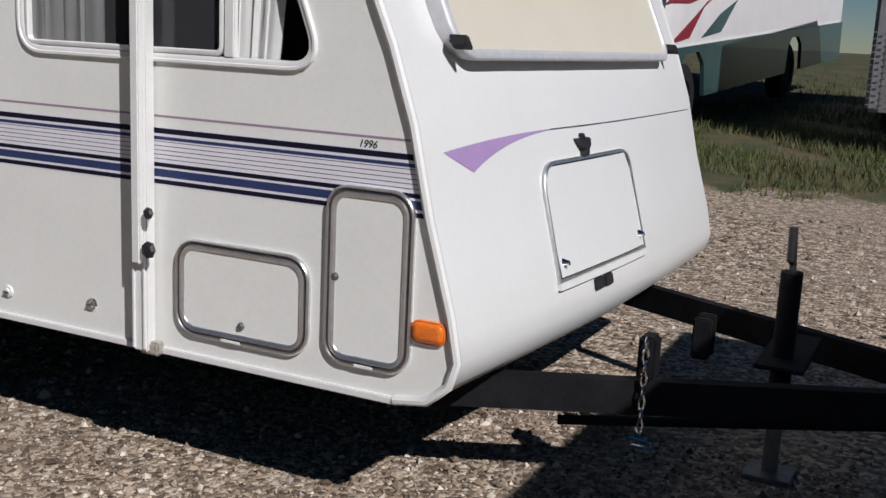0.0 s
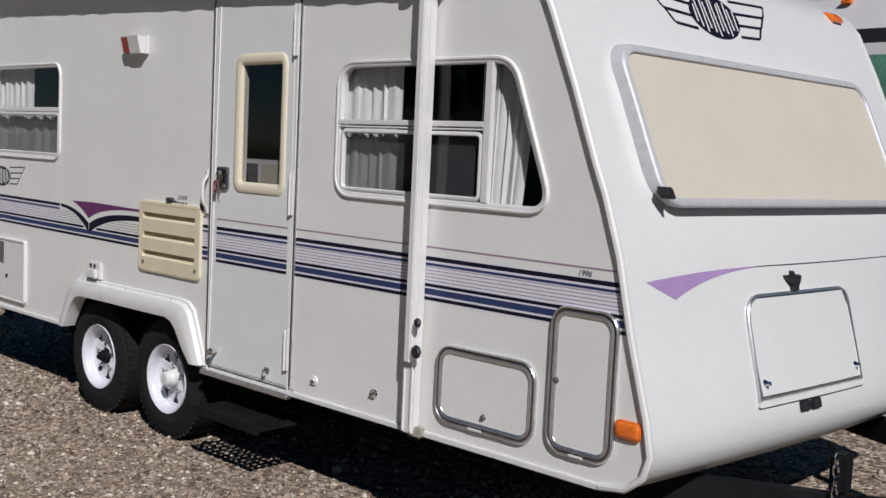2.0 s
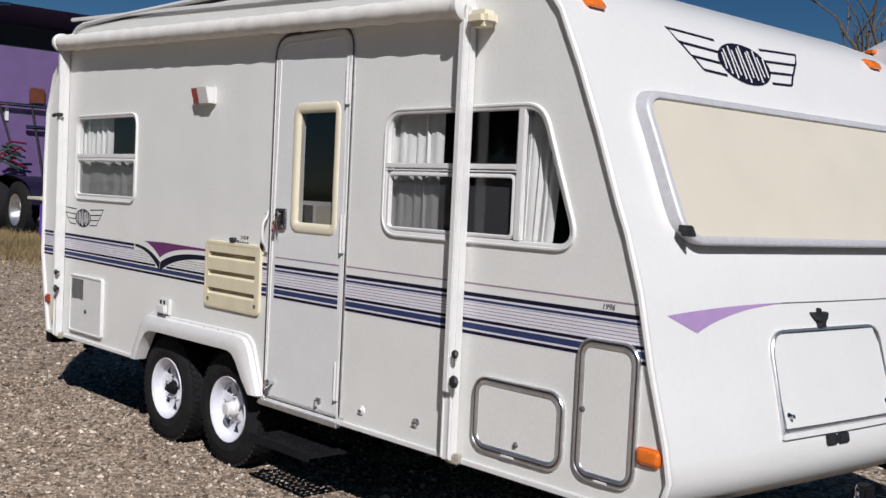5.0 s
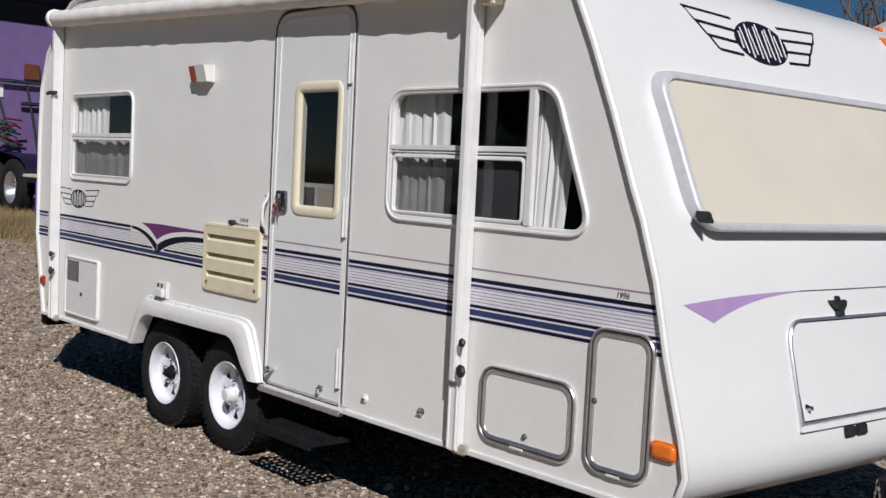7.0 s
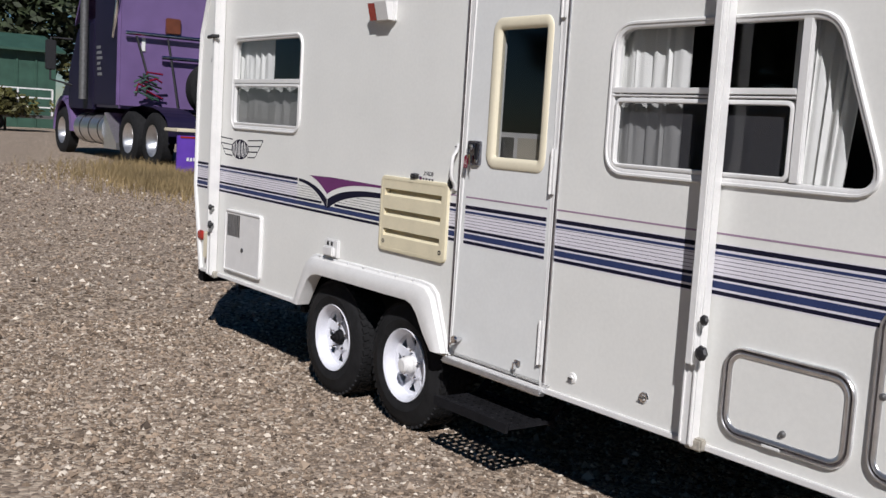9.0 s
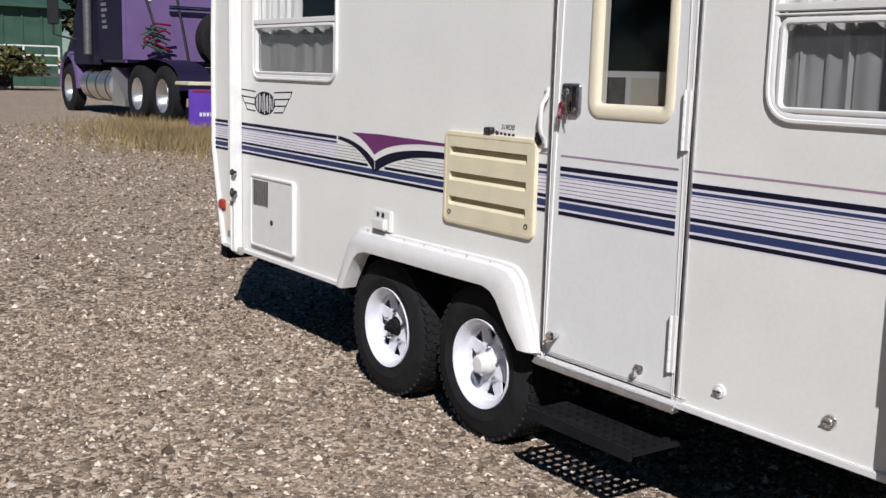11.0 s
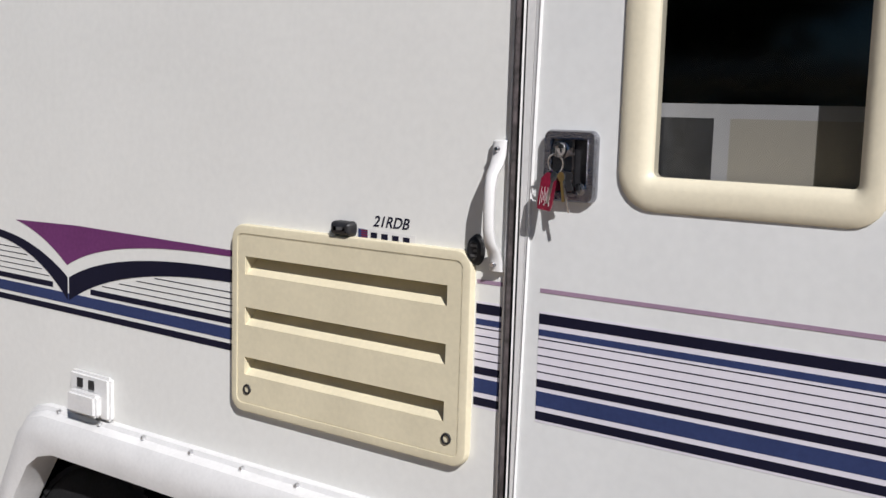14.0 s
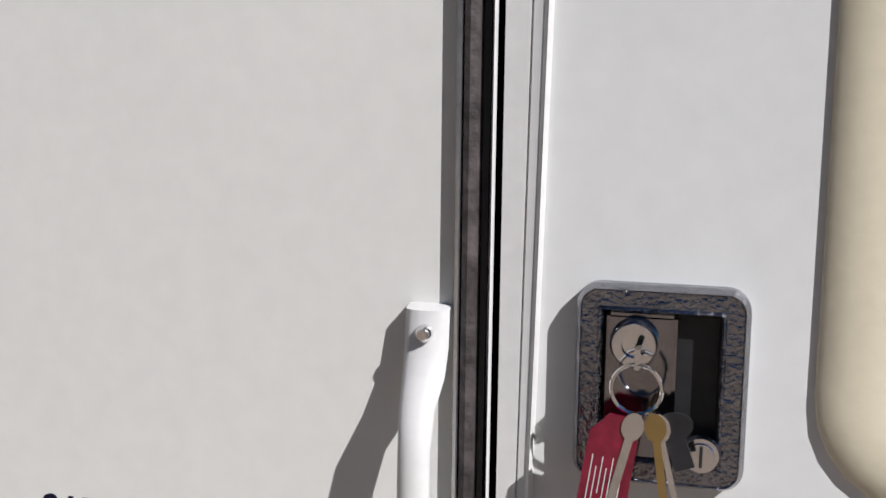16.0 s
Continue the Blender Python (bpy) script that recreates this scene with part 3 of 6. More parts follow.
def door():
    d = thing("entry_door", "closed white entry door with a cream-framed dark window", "door")
    out = round_poly([(1.895, 0.437), (2.575, 0.437), (2.575, 2.262), (1.895, 2.262)], [0.004, 0.004, 0.13, 0.13])
    for name, ins, steps, m, lab in (
            ("door_frame", 0.0, [(0, 0.0), (0.0, -0.005), (0.001, -0.0065), (0.003, -0.0065), (0.004, -0.003)], M_ALU, ""),
            ("gasket", 0.0042, [(0, -0.002), (0.001, -0.006), (0.004, -0.0075), (0.008, -0.006), (0.0095, -0.001)], M_GASKET, "worn brown rubber gasket"),
            ("gap_seal", 0.0135, [(0, -0.001), (0.001, -0.003), (0.006, -0.003), (0.0065, -0.001)], M_BLACK, "black rubber seal"),
            ("bead", 0.0195, [(0, -0.001), (0, -0.0075), (0.001, -0.009), (0.002, -0.0075), (0.0025, -0.002)], M_WHITE, ""),
            ("slab_edge", 0.0245, [(0, -0.002), (0.0005, -0.0065), (0.0185, -0.0068), (0.019, -0.005), (0.020, -0.005), (0.0205, -0.0068), (0.028, -0.0075), (0.031, -0.009), (0.033, -0.007), (0.034, -0.0035)], M_WHITE, "")):
        bm = bm_new()
        rim_ring(bm, offset(out, ins), steps)
        part(name, bm, m, d, lab, smooth=True)
    bm = bm_new()
    plate(bm, offset(out, 0.03), [DOOR_WIN], -0.0042, -0.001)
    slab = part("slab", bm, M_DOOR, d)
    stripe_run(1.957, 2.513, slab, y=-0.005)
    bm = bm_new()
    rim_ring(bm, rrect(2.077, 2.475, 1.290, 1.914, 0.058), [(0, -0.003), (0.001, -0.007), (0.004, -0.009), (0.014, -0.0115), (0.032, -0.0115), (0.043, -0.008), (0.050, -0.001), (0.050, 0.02)])
    part("window_surround", bm, M_SURROUND, d, "rounded cream plastic window surround", smooth=True)
    pane(rrect(2.122, 2.43, 1.335, 1.87, 0.02), 0.006, M_DOORGLASS, d)
    for name, x0, x1, z0, z1, m, lab in (("inner_cupboard", 2.225, 2.60, 1.10, 1.425, M_COVER, "cream cupboard seen through the glass"), ("inner_grey_panel", 1.98, 2.20, 1.10, 1.425, M_GREYSTEEL, "grey panel seen through the glass"),
                                         ("inner_post", 2.20, 2.225, 1.10, 1.425, M_WHITE, ""), ("inner_shelf", 1.98, 2.60, 1.425, 1.445, M_WHITE, "")):
        bm = bm_new()
        box(bm, x0, x1, 0.042, 0.052, z0, z1)
        part(name, bm, m, d, lab)
    for z in (0.62, 1.30, 1.98):
        bm = bm_new()
        for k in range(5):
            tube(bm, [(2.535, -0.015, z - 0.085 + k * 0.036), (2.535, -0.015, z - 0.051 + k * 0.036)], 0.0075, 10)
        box(bm, 2.537, 2.556, -0.017, -0.008, z - 0.085, z + 0.093, 0.001)
        part("hinge", bm, M_WHITE, d, smooth=True)
    bm = bm_new()
    box(bm, 1.89, 2.58, -0.03, 0.0, 0.412, 0.437, 0.004)
    box(bm, 1.89, 2.58, -0.034, -0.004, 0.420, 0.424)
    part("threshold", bm, M_ALU, d)
    bm = bm_new()
    lathe(bm, [(0.0, -0.045), (0.015, -0.044), (0.019, -0.035), (0.012, -0.028), (0.008, 0.0)], (1.976, -0.008, 0.535), 16)
    tube(bm, [(1.976, -0.035, 0.535), (1.93, -0.03, 0.505)], 0.005, 8)
    part("door_holder", bm, M_CHROME, d, smooth=True)
    bm = bm_new()
    box(bm, 2.37, 2.41, -0.016, -0.006, 0.505, 0.525, 0.003)
    box(bm, 2.375, 2.385, -0.028, -0.01, 0.485, 0.515, 0.002)
    part("catch", bm, M_CHROME, d)
    # latch
    bm = bm_new()
    rim_ring(bm, rrect(1.949, 2.037, 1.296, 1.402, 0.012), [(0, -0.003), (0.0, -0.012), (0.0025, -0.0165), (0.0035, -0.0155), (0.0115, -0.0155), (0.013, -0.017), (0.015, -0.014), (0.0155, -0.0068)])
    lt = part("latch", bm, M_CASTCHROME, d, "hammered chrome door latch", smooth=True)
    bm = bm_new()
    plate(bm, rrect(1.962, 2.024, 1.309, 1.389, 0.003), [], -0.0072, -0.0066)
    part("latch_cup", bm, M_BLACK, lt)
    bm = bm_new()
    box(bm, 1.965, 2.001, -0.0155, -0.007, 1.311, 1.387, 0.002)
    part("paddle", bm, M_CHROME_DIMMED, lt)
    bm = bm_new()
    lathe(bm, [(0.0, -0.006), (0.006, -0.006), (0.0065, -0.009), (0.011, -0.009), (0.0125, -0.006), (0.013, 0.0)], (1.980, -0.0155, 1.3725), 24)
    part("lock_cylinder", bm, M_CHROME, lt, smooth=True)
    bm = bm_new()
    lathe(bm, [(0.0, -0.005), (0.0065, -0.005), (0.007, -0.0035), (0.009, -0.0035), (0.010, 0.0)], (2.0155, -0.0165, 1.3165), 20)
    part("deadbolt", bm, M_CHROME, lt, smooth=True)
    bm = bm_new()
    box(bm, 2.0147, 2.0163, -0.0225, -0.021, 1.311, 1.322)
    part("keyway", bm, M_BLACK, lt)
    # grab handle beside the door
    h = thing("grab_handle", "white cast grab handle screwed beside the door", "handle")
    bm = bm_new()
    rows = []
    for z, y, w, th in ((1.383, -0.002, 0.012, 0.003), (1.381, -0.008, 0.0125, 0.006), (1.36, -0.010, 0.0125, 0.008), (1.345, -0.016, 0.0120, 0.009), (1.330, -0.028, 0.0100, 0.009), (1.308, -0.033, 0.0092, 0.009), (1.275, -0.034, 0.0092, 0.009),
                        (1.245, -0.033, 0.0092, 0.009), (1.224, -0.028, 0.0100, 0.009), (1.21, -0.016, 0.0120, 0.009), (1.195, -0.010, 0.0125, 0.008), (1.178, -0.008, 0.0125, 0.006), (1.176, -0.002, 0.012, 0.003)):
        cx = 1.882
        rows.append([(cx + w * math.cos(a), y + th * math.sin(a) * (1 if math.sin(a) > 0 else 0.8), z) for a in [2 * math.pi * k / 14 for k in range(14)]])
    loft(bm, rows, True, True)
    part("grip", bm, M_WHITE, h, smooth=True)
    for z in (1.369, 1.189):
        bm = bm_new()
        lathe(bm, [(0.0, -0.003), (0.003, -0.003), (0.0045, -0.001), (0.005, 0.003)], (1.882, -0.0175, z), 14)
        part("screw", bm, M_CHROME, h, smooth=True)


trailer_shell()
fender()
wheel(0.82, False)
wheel(1.505, True)
side_graphics()
trailer_windows()
door()


# ---- fittings on the trailer's side ----
def hatch(x0, x1, z0, z1, r, lock, hinge, label):
    h = thing("compartment_hatch", label, "hatch", group="hatches of the trailer")
    o = rrect(x0, x1, z0, z1, r, 8)
    bm = bm_new()
    rim_ring(bm, o, [(0, 0.0), (0.0, -0.010), (0.003, -0.014), (0.007, -0.014), (0.009, -0.010)])
    part("outer_frame", bm, M_ALU, h, smooth=True)
    bm = bm_new()
    rim_ring(bm, offset(o, 0.0095), [(0, 0.0), (0.0, -0.009), (0.004, -0.010), (0.008, -0.008)])
    part("seal", bm, M_GASKET, h, smooth=True)
    bm = bm_new()
    rim_ring(bm, offset(o, 0.0175), [(0, 0.0), (0.0, -0.012), (0.003, -0.014), (0.012, -0.012), (0.015, -0.009), (0.016, -0.005)])
    part("inner_frame", bm, M_ALU, h, smooth=True)
    bm = bm_new()
    plate(bm, offset(o, 0.03), [], -0.0068, -0.001)
    part("panel", bm, M_SIDE, h)
    bm = bm_new()
    lathe(bm, [(0.0, -0.010), (0.006, -0.010), (0.010, -0.007), (0.012, 0.0)], (lock[0], -0.0065, lock[1]), 18)
    part("lock", bm, M_GREYSTEEL, h, smooth=True)
    bm = bm_new()
    box(bm, *hinge, 0.002)
    part("catch_plate", bm, M_WHITE, h)
    return h


def side_fittings():
    hatch(3.425, 3.905, 0.503, 0.803, 0.075, (3.67, 0.564), (3.60, 3.67, -0.017, -0.012, 0.506, 0.516), "low rectangular baggage hatch with a bright rounded frame")
    hatch(3.955, 4.232, 0.510, 1.022, 0.07, (3.988, 0.761), (4.06, 4.12, -0.017, -0.012, 0.513, 0.523), "tall narrow baggage hatch with a bright rounded frame")
    # refrigerator vent
    v = thing("louvred_vent", "cream plastic refrigerator vent with three louvres", "vent")
    o = rrect(1.262, 1.833, 0.845, 1.205, 0.03)
    slots = [(1.30, 1.785, z, z + 0.034) for z in (0.918, 1.014, 1.111)]
    bm = bm_new()
    plate(bm, offset(o, 0.004), [[(a, c), (b, c), (b, d), (a, d)] for a, b, c, d in slots], -0.012, -0.008)
    part("panel", bm, M_CREAM, v)
    bm = bm_new()
    rim_ring(bm, o, [(0.0, 0.0), (0.0, -0.009), (0.002, -0.0122), (0.006, -0.0132), (0.017, -0.0132), (0.0175, -0.0115), (0.0185, -0.0115), (0.019, -0.0125)])
    part("rim", bm, M_CREAM, v, smooth=True)
    for a, b, c, d in slots:
        bm = bm_new()
        p = [bm.verts.new(q) for q in ((a, -0.0085, c), (b, -0.0085, c), (b, 0.03, d), (a, 0.03, d), (b, -0.0085, d), (a, -0.0085, d))]
        bm.faces.new((p[0], p[1], p[2], p[3]))
        bm.faces.new((p[3], p[2], p[4], p[5]))
        bm.faces.new((p[0], p[3], p[5]))
        bm.faces.new((p[1], p[4], p[2]))
        part("louvre", bm, M_CREAM, v)
    for x in (1.308, 1.792):
        bm = bm_new()
        lathe(bm, [(0.0, 0.006), (0.006, 0.006), (0.0065, -0.002), (0.0095, -0.002), (0.0105, 0.001)], (x, -0.0125, 0.890), 16)
        part("turn_lock", bm, M_BLACK, v, smooth=True)
    # water heater door
    w = thing("water_heater_door", "white water heater door with a small grille", "hatch")
    bm = bm_new()
    rim_ring(bm, rrect(-0.585, -0.055, 0.492, 0.872, 0.02), [(0, 0), (0, -0.016), (0.004, -0.02), (0.012, -0.02), (0.014, -0.015)])
    part("frame", bm, M_WHITE, w, smooth=True)
    bm = bm_new()
    plate(bm, rrect(-0.575, -0.065, 0.502, 0.862, 0.015), [[(-0.545, 0.71), (-0.33, 0.71), (-0.33, 0.845), (-0.545, 0.845)]], -0.015, -0.010)
    part("panel", bm, M_WHITE, w)
    bm = bm_new()
    plate(bm, [(-0.55, 0.705), (-0.325, 0.705), (-0.325, 0.85), (-0.55, 0.85)], [], -0.008, -0.004)
    part("grille_back", bm, M_BLACK, w)
    for i in range(9):
        bm = bm_new()
        box(bm, -0.545 + i * 0.0262, -0.539 + i * 0.0262, -0.016, -0.010, 0.71, 0.845)
        part("grille_bar", bm, M_ALU, w)
    bm = bm_new()
    lathe(bm, [(0, -0.006), (0.012, -0.005), (0.014, 0)], (-0.29, -0.015, 0.64), 12)
    part("turn_lock", bm, M_BLACK, w)
    # power inlet
    p = thing("power_inlet", "small white power inlet box with a lid", "power inlet")
    bm = bm_new()
    box(bm, 0.745, 0.885, -0.018, 0.0, 0.742, 0.838, 0.006)
    part("body", bm, M_WHITE, p)
    bm = bm_new()
    box(bm, 0.765, 0.865, -0.040, -0.017, 0.75, 0.80, 0.006)
    part("lid", bm, M_WHITE, p)
    for x in (0.79, 0.83):
        bm = bm_new()
        box(bm, x - 0.012, x + 0.006, -0.021, -0.017, 0.805, 0.825)
        part("socket", bm, M_BLACK, p)
    # porch light
    l = thing("porch_light", "white porch light with a brown-red lens", "lamp")
    bm = bm_new()
    box(bm, 1.16, 1.345, -0.022, 0.0, 1.935, 2.03, 0.005)
    part("base", bm, M_WHITE, l)
    bm = bm_new()
    loft(bm, [[(x, -0.022, 1.94), (x, -0.022, 2.025), (x, -0.066, 2.025), (x, -0.045, 1.94)] for x in (1.235, 1.335)], True, True)
    part("housing", bm, M_WHITE, l)
    bm = bm_new()
    loft(bm, [[(x, -0.021, 1.942), (x, -0.021, 2.022), (x, -0.06, 2.022), (x, -0.04, 1.942)] for x in (1.165, 1.234)], True, True)
    part("lens", bm, M_RED, l)
    # marker lamps
    for cx, z, m, lab in ((4.285, 0.648, M_AMBER, "amber side marker lamp"), (-1.0, 0.66, M_RED, "red rear side marker lamp")):
        k = thing("marker_lamp", lab, "lamp", group="marker lamps of the trailer")
        w2 = 0.052 if m is M_AMBER else 0.035
        o = rrect(cx - w2, cx + w2, z - 0.033, z + 0.033, 0.024)
        bm = bm_new()
        rim_ring(bm, o, [(0, 0), (0, -0.008), (0.003, -0.010), (0.005, -0.008)])
        part("base", bm, m, k)
        bm = bm_new()
        rows = [[(x, -y, zz) for x, zz in offset(o, d)] for d, y in ((0.004, 0.006), (0.006, 0.012), (0.012, 0.017), (0.020, 0.019))]
        loft(bm, rows, True)
        bm.verts.ensure_lookup_table()
        bm.faces.new(bm.verts[-len(o):])
        part("lens", bm, m, k, smooth=True)
    # plugs low on the wall
    for x, z, m, lab in ((2.709, 0.522, M_WHITE, "white drain plug"), (3.079, 0.536, M_CHROME, "chrome water inlet")):
        k = thing("wall_plug", lab + " low on the side wall", "plug")
        bm = bm_new()
        lathe(bm, [(0, -0.012), (0.010, -0.0115), (0.012, -0.007), (0.019, -0.006), (0.022, 0)], (x, 0, z), 20)
        part("cap", bm, m, k, smooth=True)
        bm = bm_new()
        box(bm, x - 0.012, x + 0.012, -0.016, -0.010, z - 0.0025, z + 0.0025, 0.001)
        part("slot_bar", bm, M_GREYSTEEL, k)
    k = thing("dark_bumper", "black oval rubber door bumper on the wall", "bumper")
    bm = bm_new()
    lathe(bm, [(0, -0.014), (0.010, -0.014), (0.012, -0.010), (0.016, -0.009), (0.019, 0)], (0, 0, 0), 24)
    for vv in bm.verts:
        vv.co = Vector((1.848 + vv.co.x * 0.85, vv.co.y, 1.207 + vv.co.z * 1.35))
    part("pad", bm, M_BLACK, k, smooth=True)
    for i in range(3):
        bm = bm_new()
        box(bm, 1.845 + 0.006 * (i % 2), 1.857, -0.0152, -0.0138, 1.197 + 0.008 * i, 1.201 + 0.008 * i, 0.0004)
        part("raised_mark", bm, M_GREYSTEEL, k)
    k = thing("black_catch", "black plastic catch above the cream vent", "catch")
    bm = bm_new()
    loft(bm, [[(x, y, z) for x, z in offset(rrect(1.520, 1.566, 1.206, 1.231, 0.008), d)] for d, y in ((0.0, 0.0), (0.0, -0.012), (0.002, -0.018), (0.006, -0.021), (0.012, -0.0215))], True)
    bm.verts.ensure_lookup_table()
    bm.faces.new(bm.verts[-28:])
    part("body", bm, M_BLACK, k, smooth=True)
    bm = bm_new()
    box(bm, 1.537, 1.550, -0.0225, -0.021, 1.2155, 1.2215, 0.0005)
    part("stud", bm, M_GREYSTEEL, k)
    b = thing("rear_bumper", "dark steel rear bumper under the trailer", "bumper")
    bm = bm_new()
    box(bm, -1.10, -1.0, 0.03, WIDE - 0.05, 0.345, 0.438, 0.01)
    part("beam", bm, M_UNDER, b)
    c = thing("corner_bracket", "yellowed plastic hook under the awning arm", "bracket")
    bm = bm_new()
    box(bm, -0.94, -0.86, -0.03, 0.0, 0.52, 0.70, 0.012)
    part("plate", bm, M_SURROUND, c)


def letters(text, size, x, z, y, material, parent, name, shear=0.2):
    cu = bpy.data.curves.new(name, "FONT")
    cu.body, cu.size, cu.extrude, cu.shear, cu.offset = text, size, 0.0002, shear, size * 0.016
    tmp = new(name, cu)
    bpy.context.view_layer.update()
    me = bpy.data.meshes.new_from_object(tmp.evaluated_get(bpy.context.evaluated_depsgraph_get()))
    bpy.data.objects.remove(tmp)
    me.transform(Matrix.Translation((x, y, z)) @ Matrix.Rotation(radians(90), 4, "X"))
    me.materials.clear()
    me.materials.append(material)
    ob = new(name, me)
    ob.parent = parent
    return ob


def ellipse(cx, cz, a, b, n=40):
    return [(cx + a * math.cos(2 * math.pi * k / n), cz + b * math.sin(2 * math.pi * k / n)) for k in range(n)]


def winged_badge(cx, cz, s, name, label, surf=None):
    """A dark oval with pale bars and two outlined wings; plain shapes only."""
    g = thing(name, label, "emblem")
    made = []
    lift = -0.004 if surf else -0.0008
    bm = bm_new()
    loft(bm, [[(x, lift, z) for x, z in ellipse(cx, cz, 0.40 * s * q, 0.20 * s * q)] for q in (1.0, 0.8, 0.6, 0.4, 0.2, 0.01)], True)
    made.append(part("oval", bm, M_NAVY, g))
    for k in range(11):
        bm = bm_new()
        x = cx + (-0.325 + 0.065 * k) * s
        h = 0.185 * s * math.sqrt(max(0.05, 1 - ((x - cx) / (0.42 * s)) ** 2)) * (0.68 + 0.14 * (k % 3))
        lean = 0.012 * s * (-1) ** k
        plate(bm, [(x - 0.010 * s, cz - h), (x + 0.010 * s, cz - h), (x + 0.010 * s + lean, cz + h), (x - 0.010 * s + lean, cz + h)], [], lift - 0.0012, lift)
        made.append(part("pale_bar", bm, M_WHITE, g))
    for sgn in (-1, 1):
        for i, (z0, ln) in enumerate(((0.19, 1.0), (0.075, 0.84), (-0.035, 0.66), (-0.145, 0.5))):
            bm = bm_new()
            xa, xb = 0.36 * s, (0.36 + 0.66 * ln) * s
            z1, z2 = cz + z0 * s, cz + (z0 + 0.03 * ln) * s
            th = 0.011 * s
            pts = [(xa, z1 - th), (xb, z2 - th), (xb + 0.012 * s, z2 + th), (xa, z1 + th)]
            if sgn < 0:
                pts = [(-px, pz) for px, pz in reversed(pts)]
            plate(bm, [(cx + px, pz) for px, pz in pts], [], lift, 0.0005)
            made.append(part("feather", bm, M_NAVY, g))
            if i < 3:
                bm = bm_new()
                nx = (0.36 + 0.66 * (0.84, 0.66, 0.5)[i]) * s
                nz = cz + ((0.075, -0.035, -0.145)[i] + 0.03 * (0.84, 0.66, 0.5)[i]) * s
                pts = [(nx, nz), (nx + 2 * th, nz), (xb + th, z2), (xb - th, z2)]
                if sgn < 0:
                    pts = [(-px, pz) for px, pz in reversed(pts)]
                plate(bm, [(cx + px, pz) for px, pz in pts], [], lift, 0.0005)
                made.append(part("feather_tip", bm, M_NAVY, g))
    if surf:
        for ob in made:
            onto_nose(ob)
    return g


def onto_nose(ob):
    """Lays a mesh drawn flat (x across, z up, y towards the viewer) on the curved front wall."""
    for v in ob.data.vertices:
        u, w, z = v.co
        v.co = (nose_x(u, z) - w, u, z)
    ob.data.update()


def lettering():
    s = thing("model_lettering", "black model lettering above the cream vent", "lettering")
    letters("21RDB", 0.0265, 1.613, 1.2265, -0.0003, M_NAVY, s, "lettering", 0.3)
    y = thing("year_lettering", "black year lettering above the side stripes", "lettering")
    letters("1996", 0.029, 4.045, 1.127, -0.0003, M_NAVY, y, "lettering", 0.3)
    k = thing("maker_sticker", "pale sticker with a small flag and dark bars", "sticker")
    bm = bm_new()
    plate(bm, [(1.578, 1.199), (1.706, 1.194), (1.706, 1.217), (1.578, 1.222)], [], -0.0004, 0.0)
    part("backing", bm, M_WHITE, k)
    bm = bm_new()
    plate(bm, [(1.581, 1.204), (1.602, 1.203), (1.602, 1.219), (1.581, 1.220)], [], -0.0008, -0.0003)
    part("flag_field", bm, M_BLUE, k)
    for i in range(4):
        bm = bm_new()
        plate(bm, [(1.588, 1.205 + i * 0.004), (1.602, 1.2045 + i * 0.004), (1.602, 1.2063 + i * 0.004), (1.588, 1.2068 + i * 0.004)], [], -0.0012, -0.0007)
        part("flag_stripe", bm, M_REDTAG, k)
    for i in range(4):
        bm = bm_new()
        box(bm, 1.609 + i * 0.0235, 1.623 + i * 0.0235, -0.0009, -0.0003, 1.206 - i * 0.0008, 1.2155 - i * 0.0008)
        part("dark_bar", bm, M_NAVY, k)
    bm = bm_new()
    box(bm, 1.61, 1.70, -0.0009, -0.0003, 1.198, 1.2008)
    part("fine_bar", bm, M_NAVY, k)
    winged_badge(-0.375, 1.245, 0.30, "side_emblem", "dark oval winged emblem on the side wall")
    winged_badge(1.055, 2.118, 0.45, "front_emblem", "dark oval winged emblem on the nose", True)


M_FOOT = mat("dull_cast_metal", (0.45, 0.42, 0.36), 0.5, 0.3, vary=0.2, scale=30)


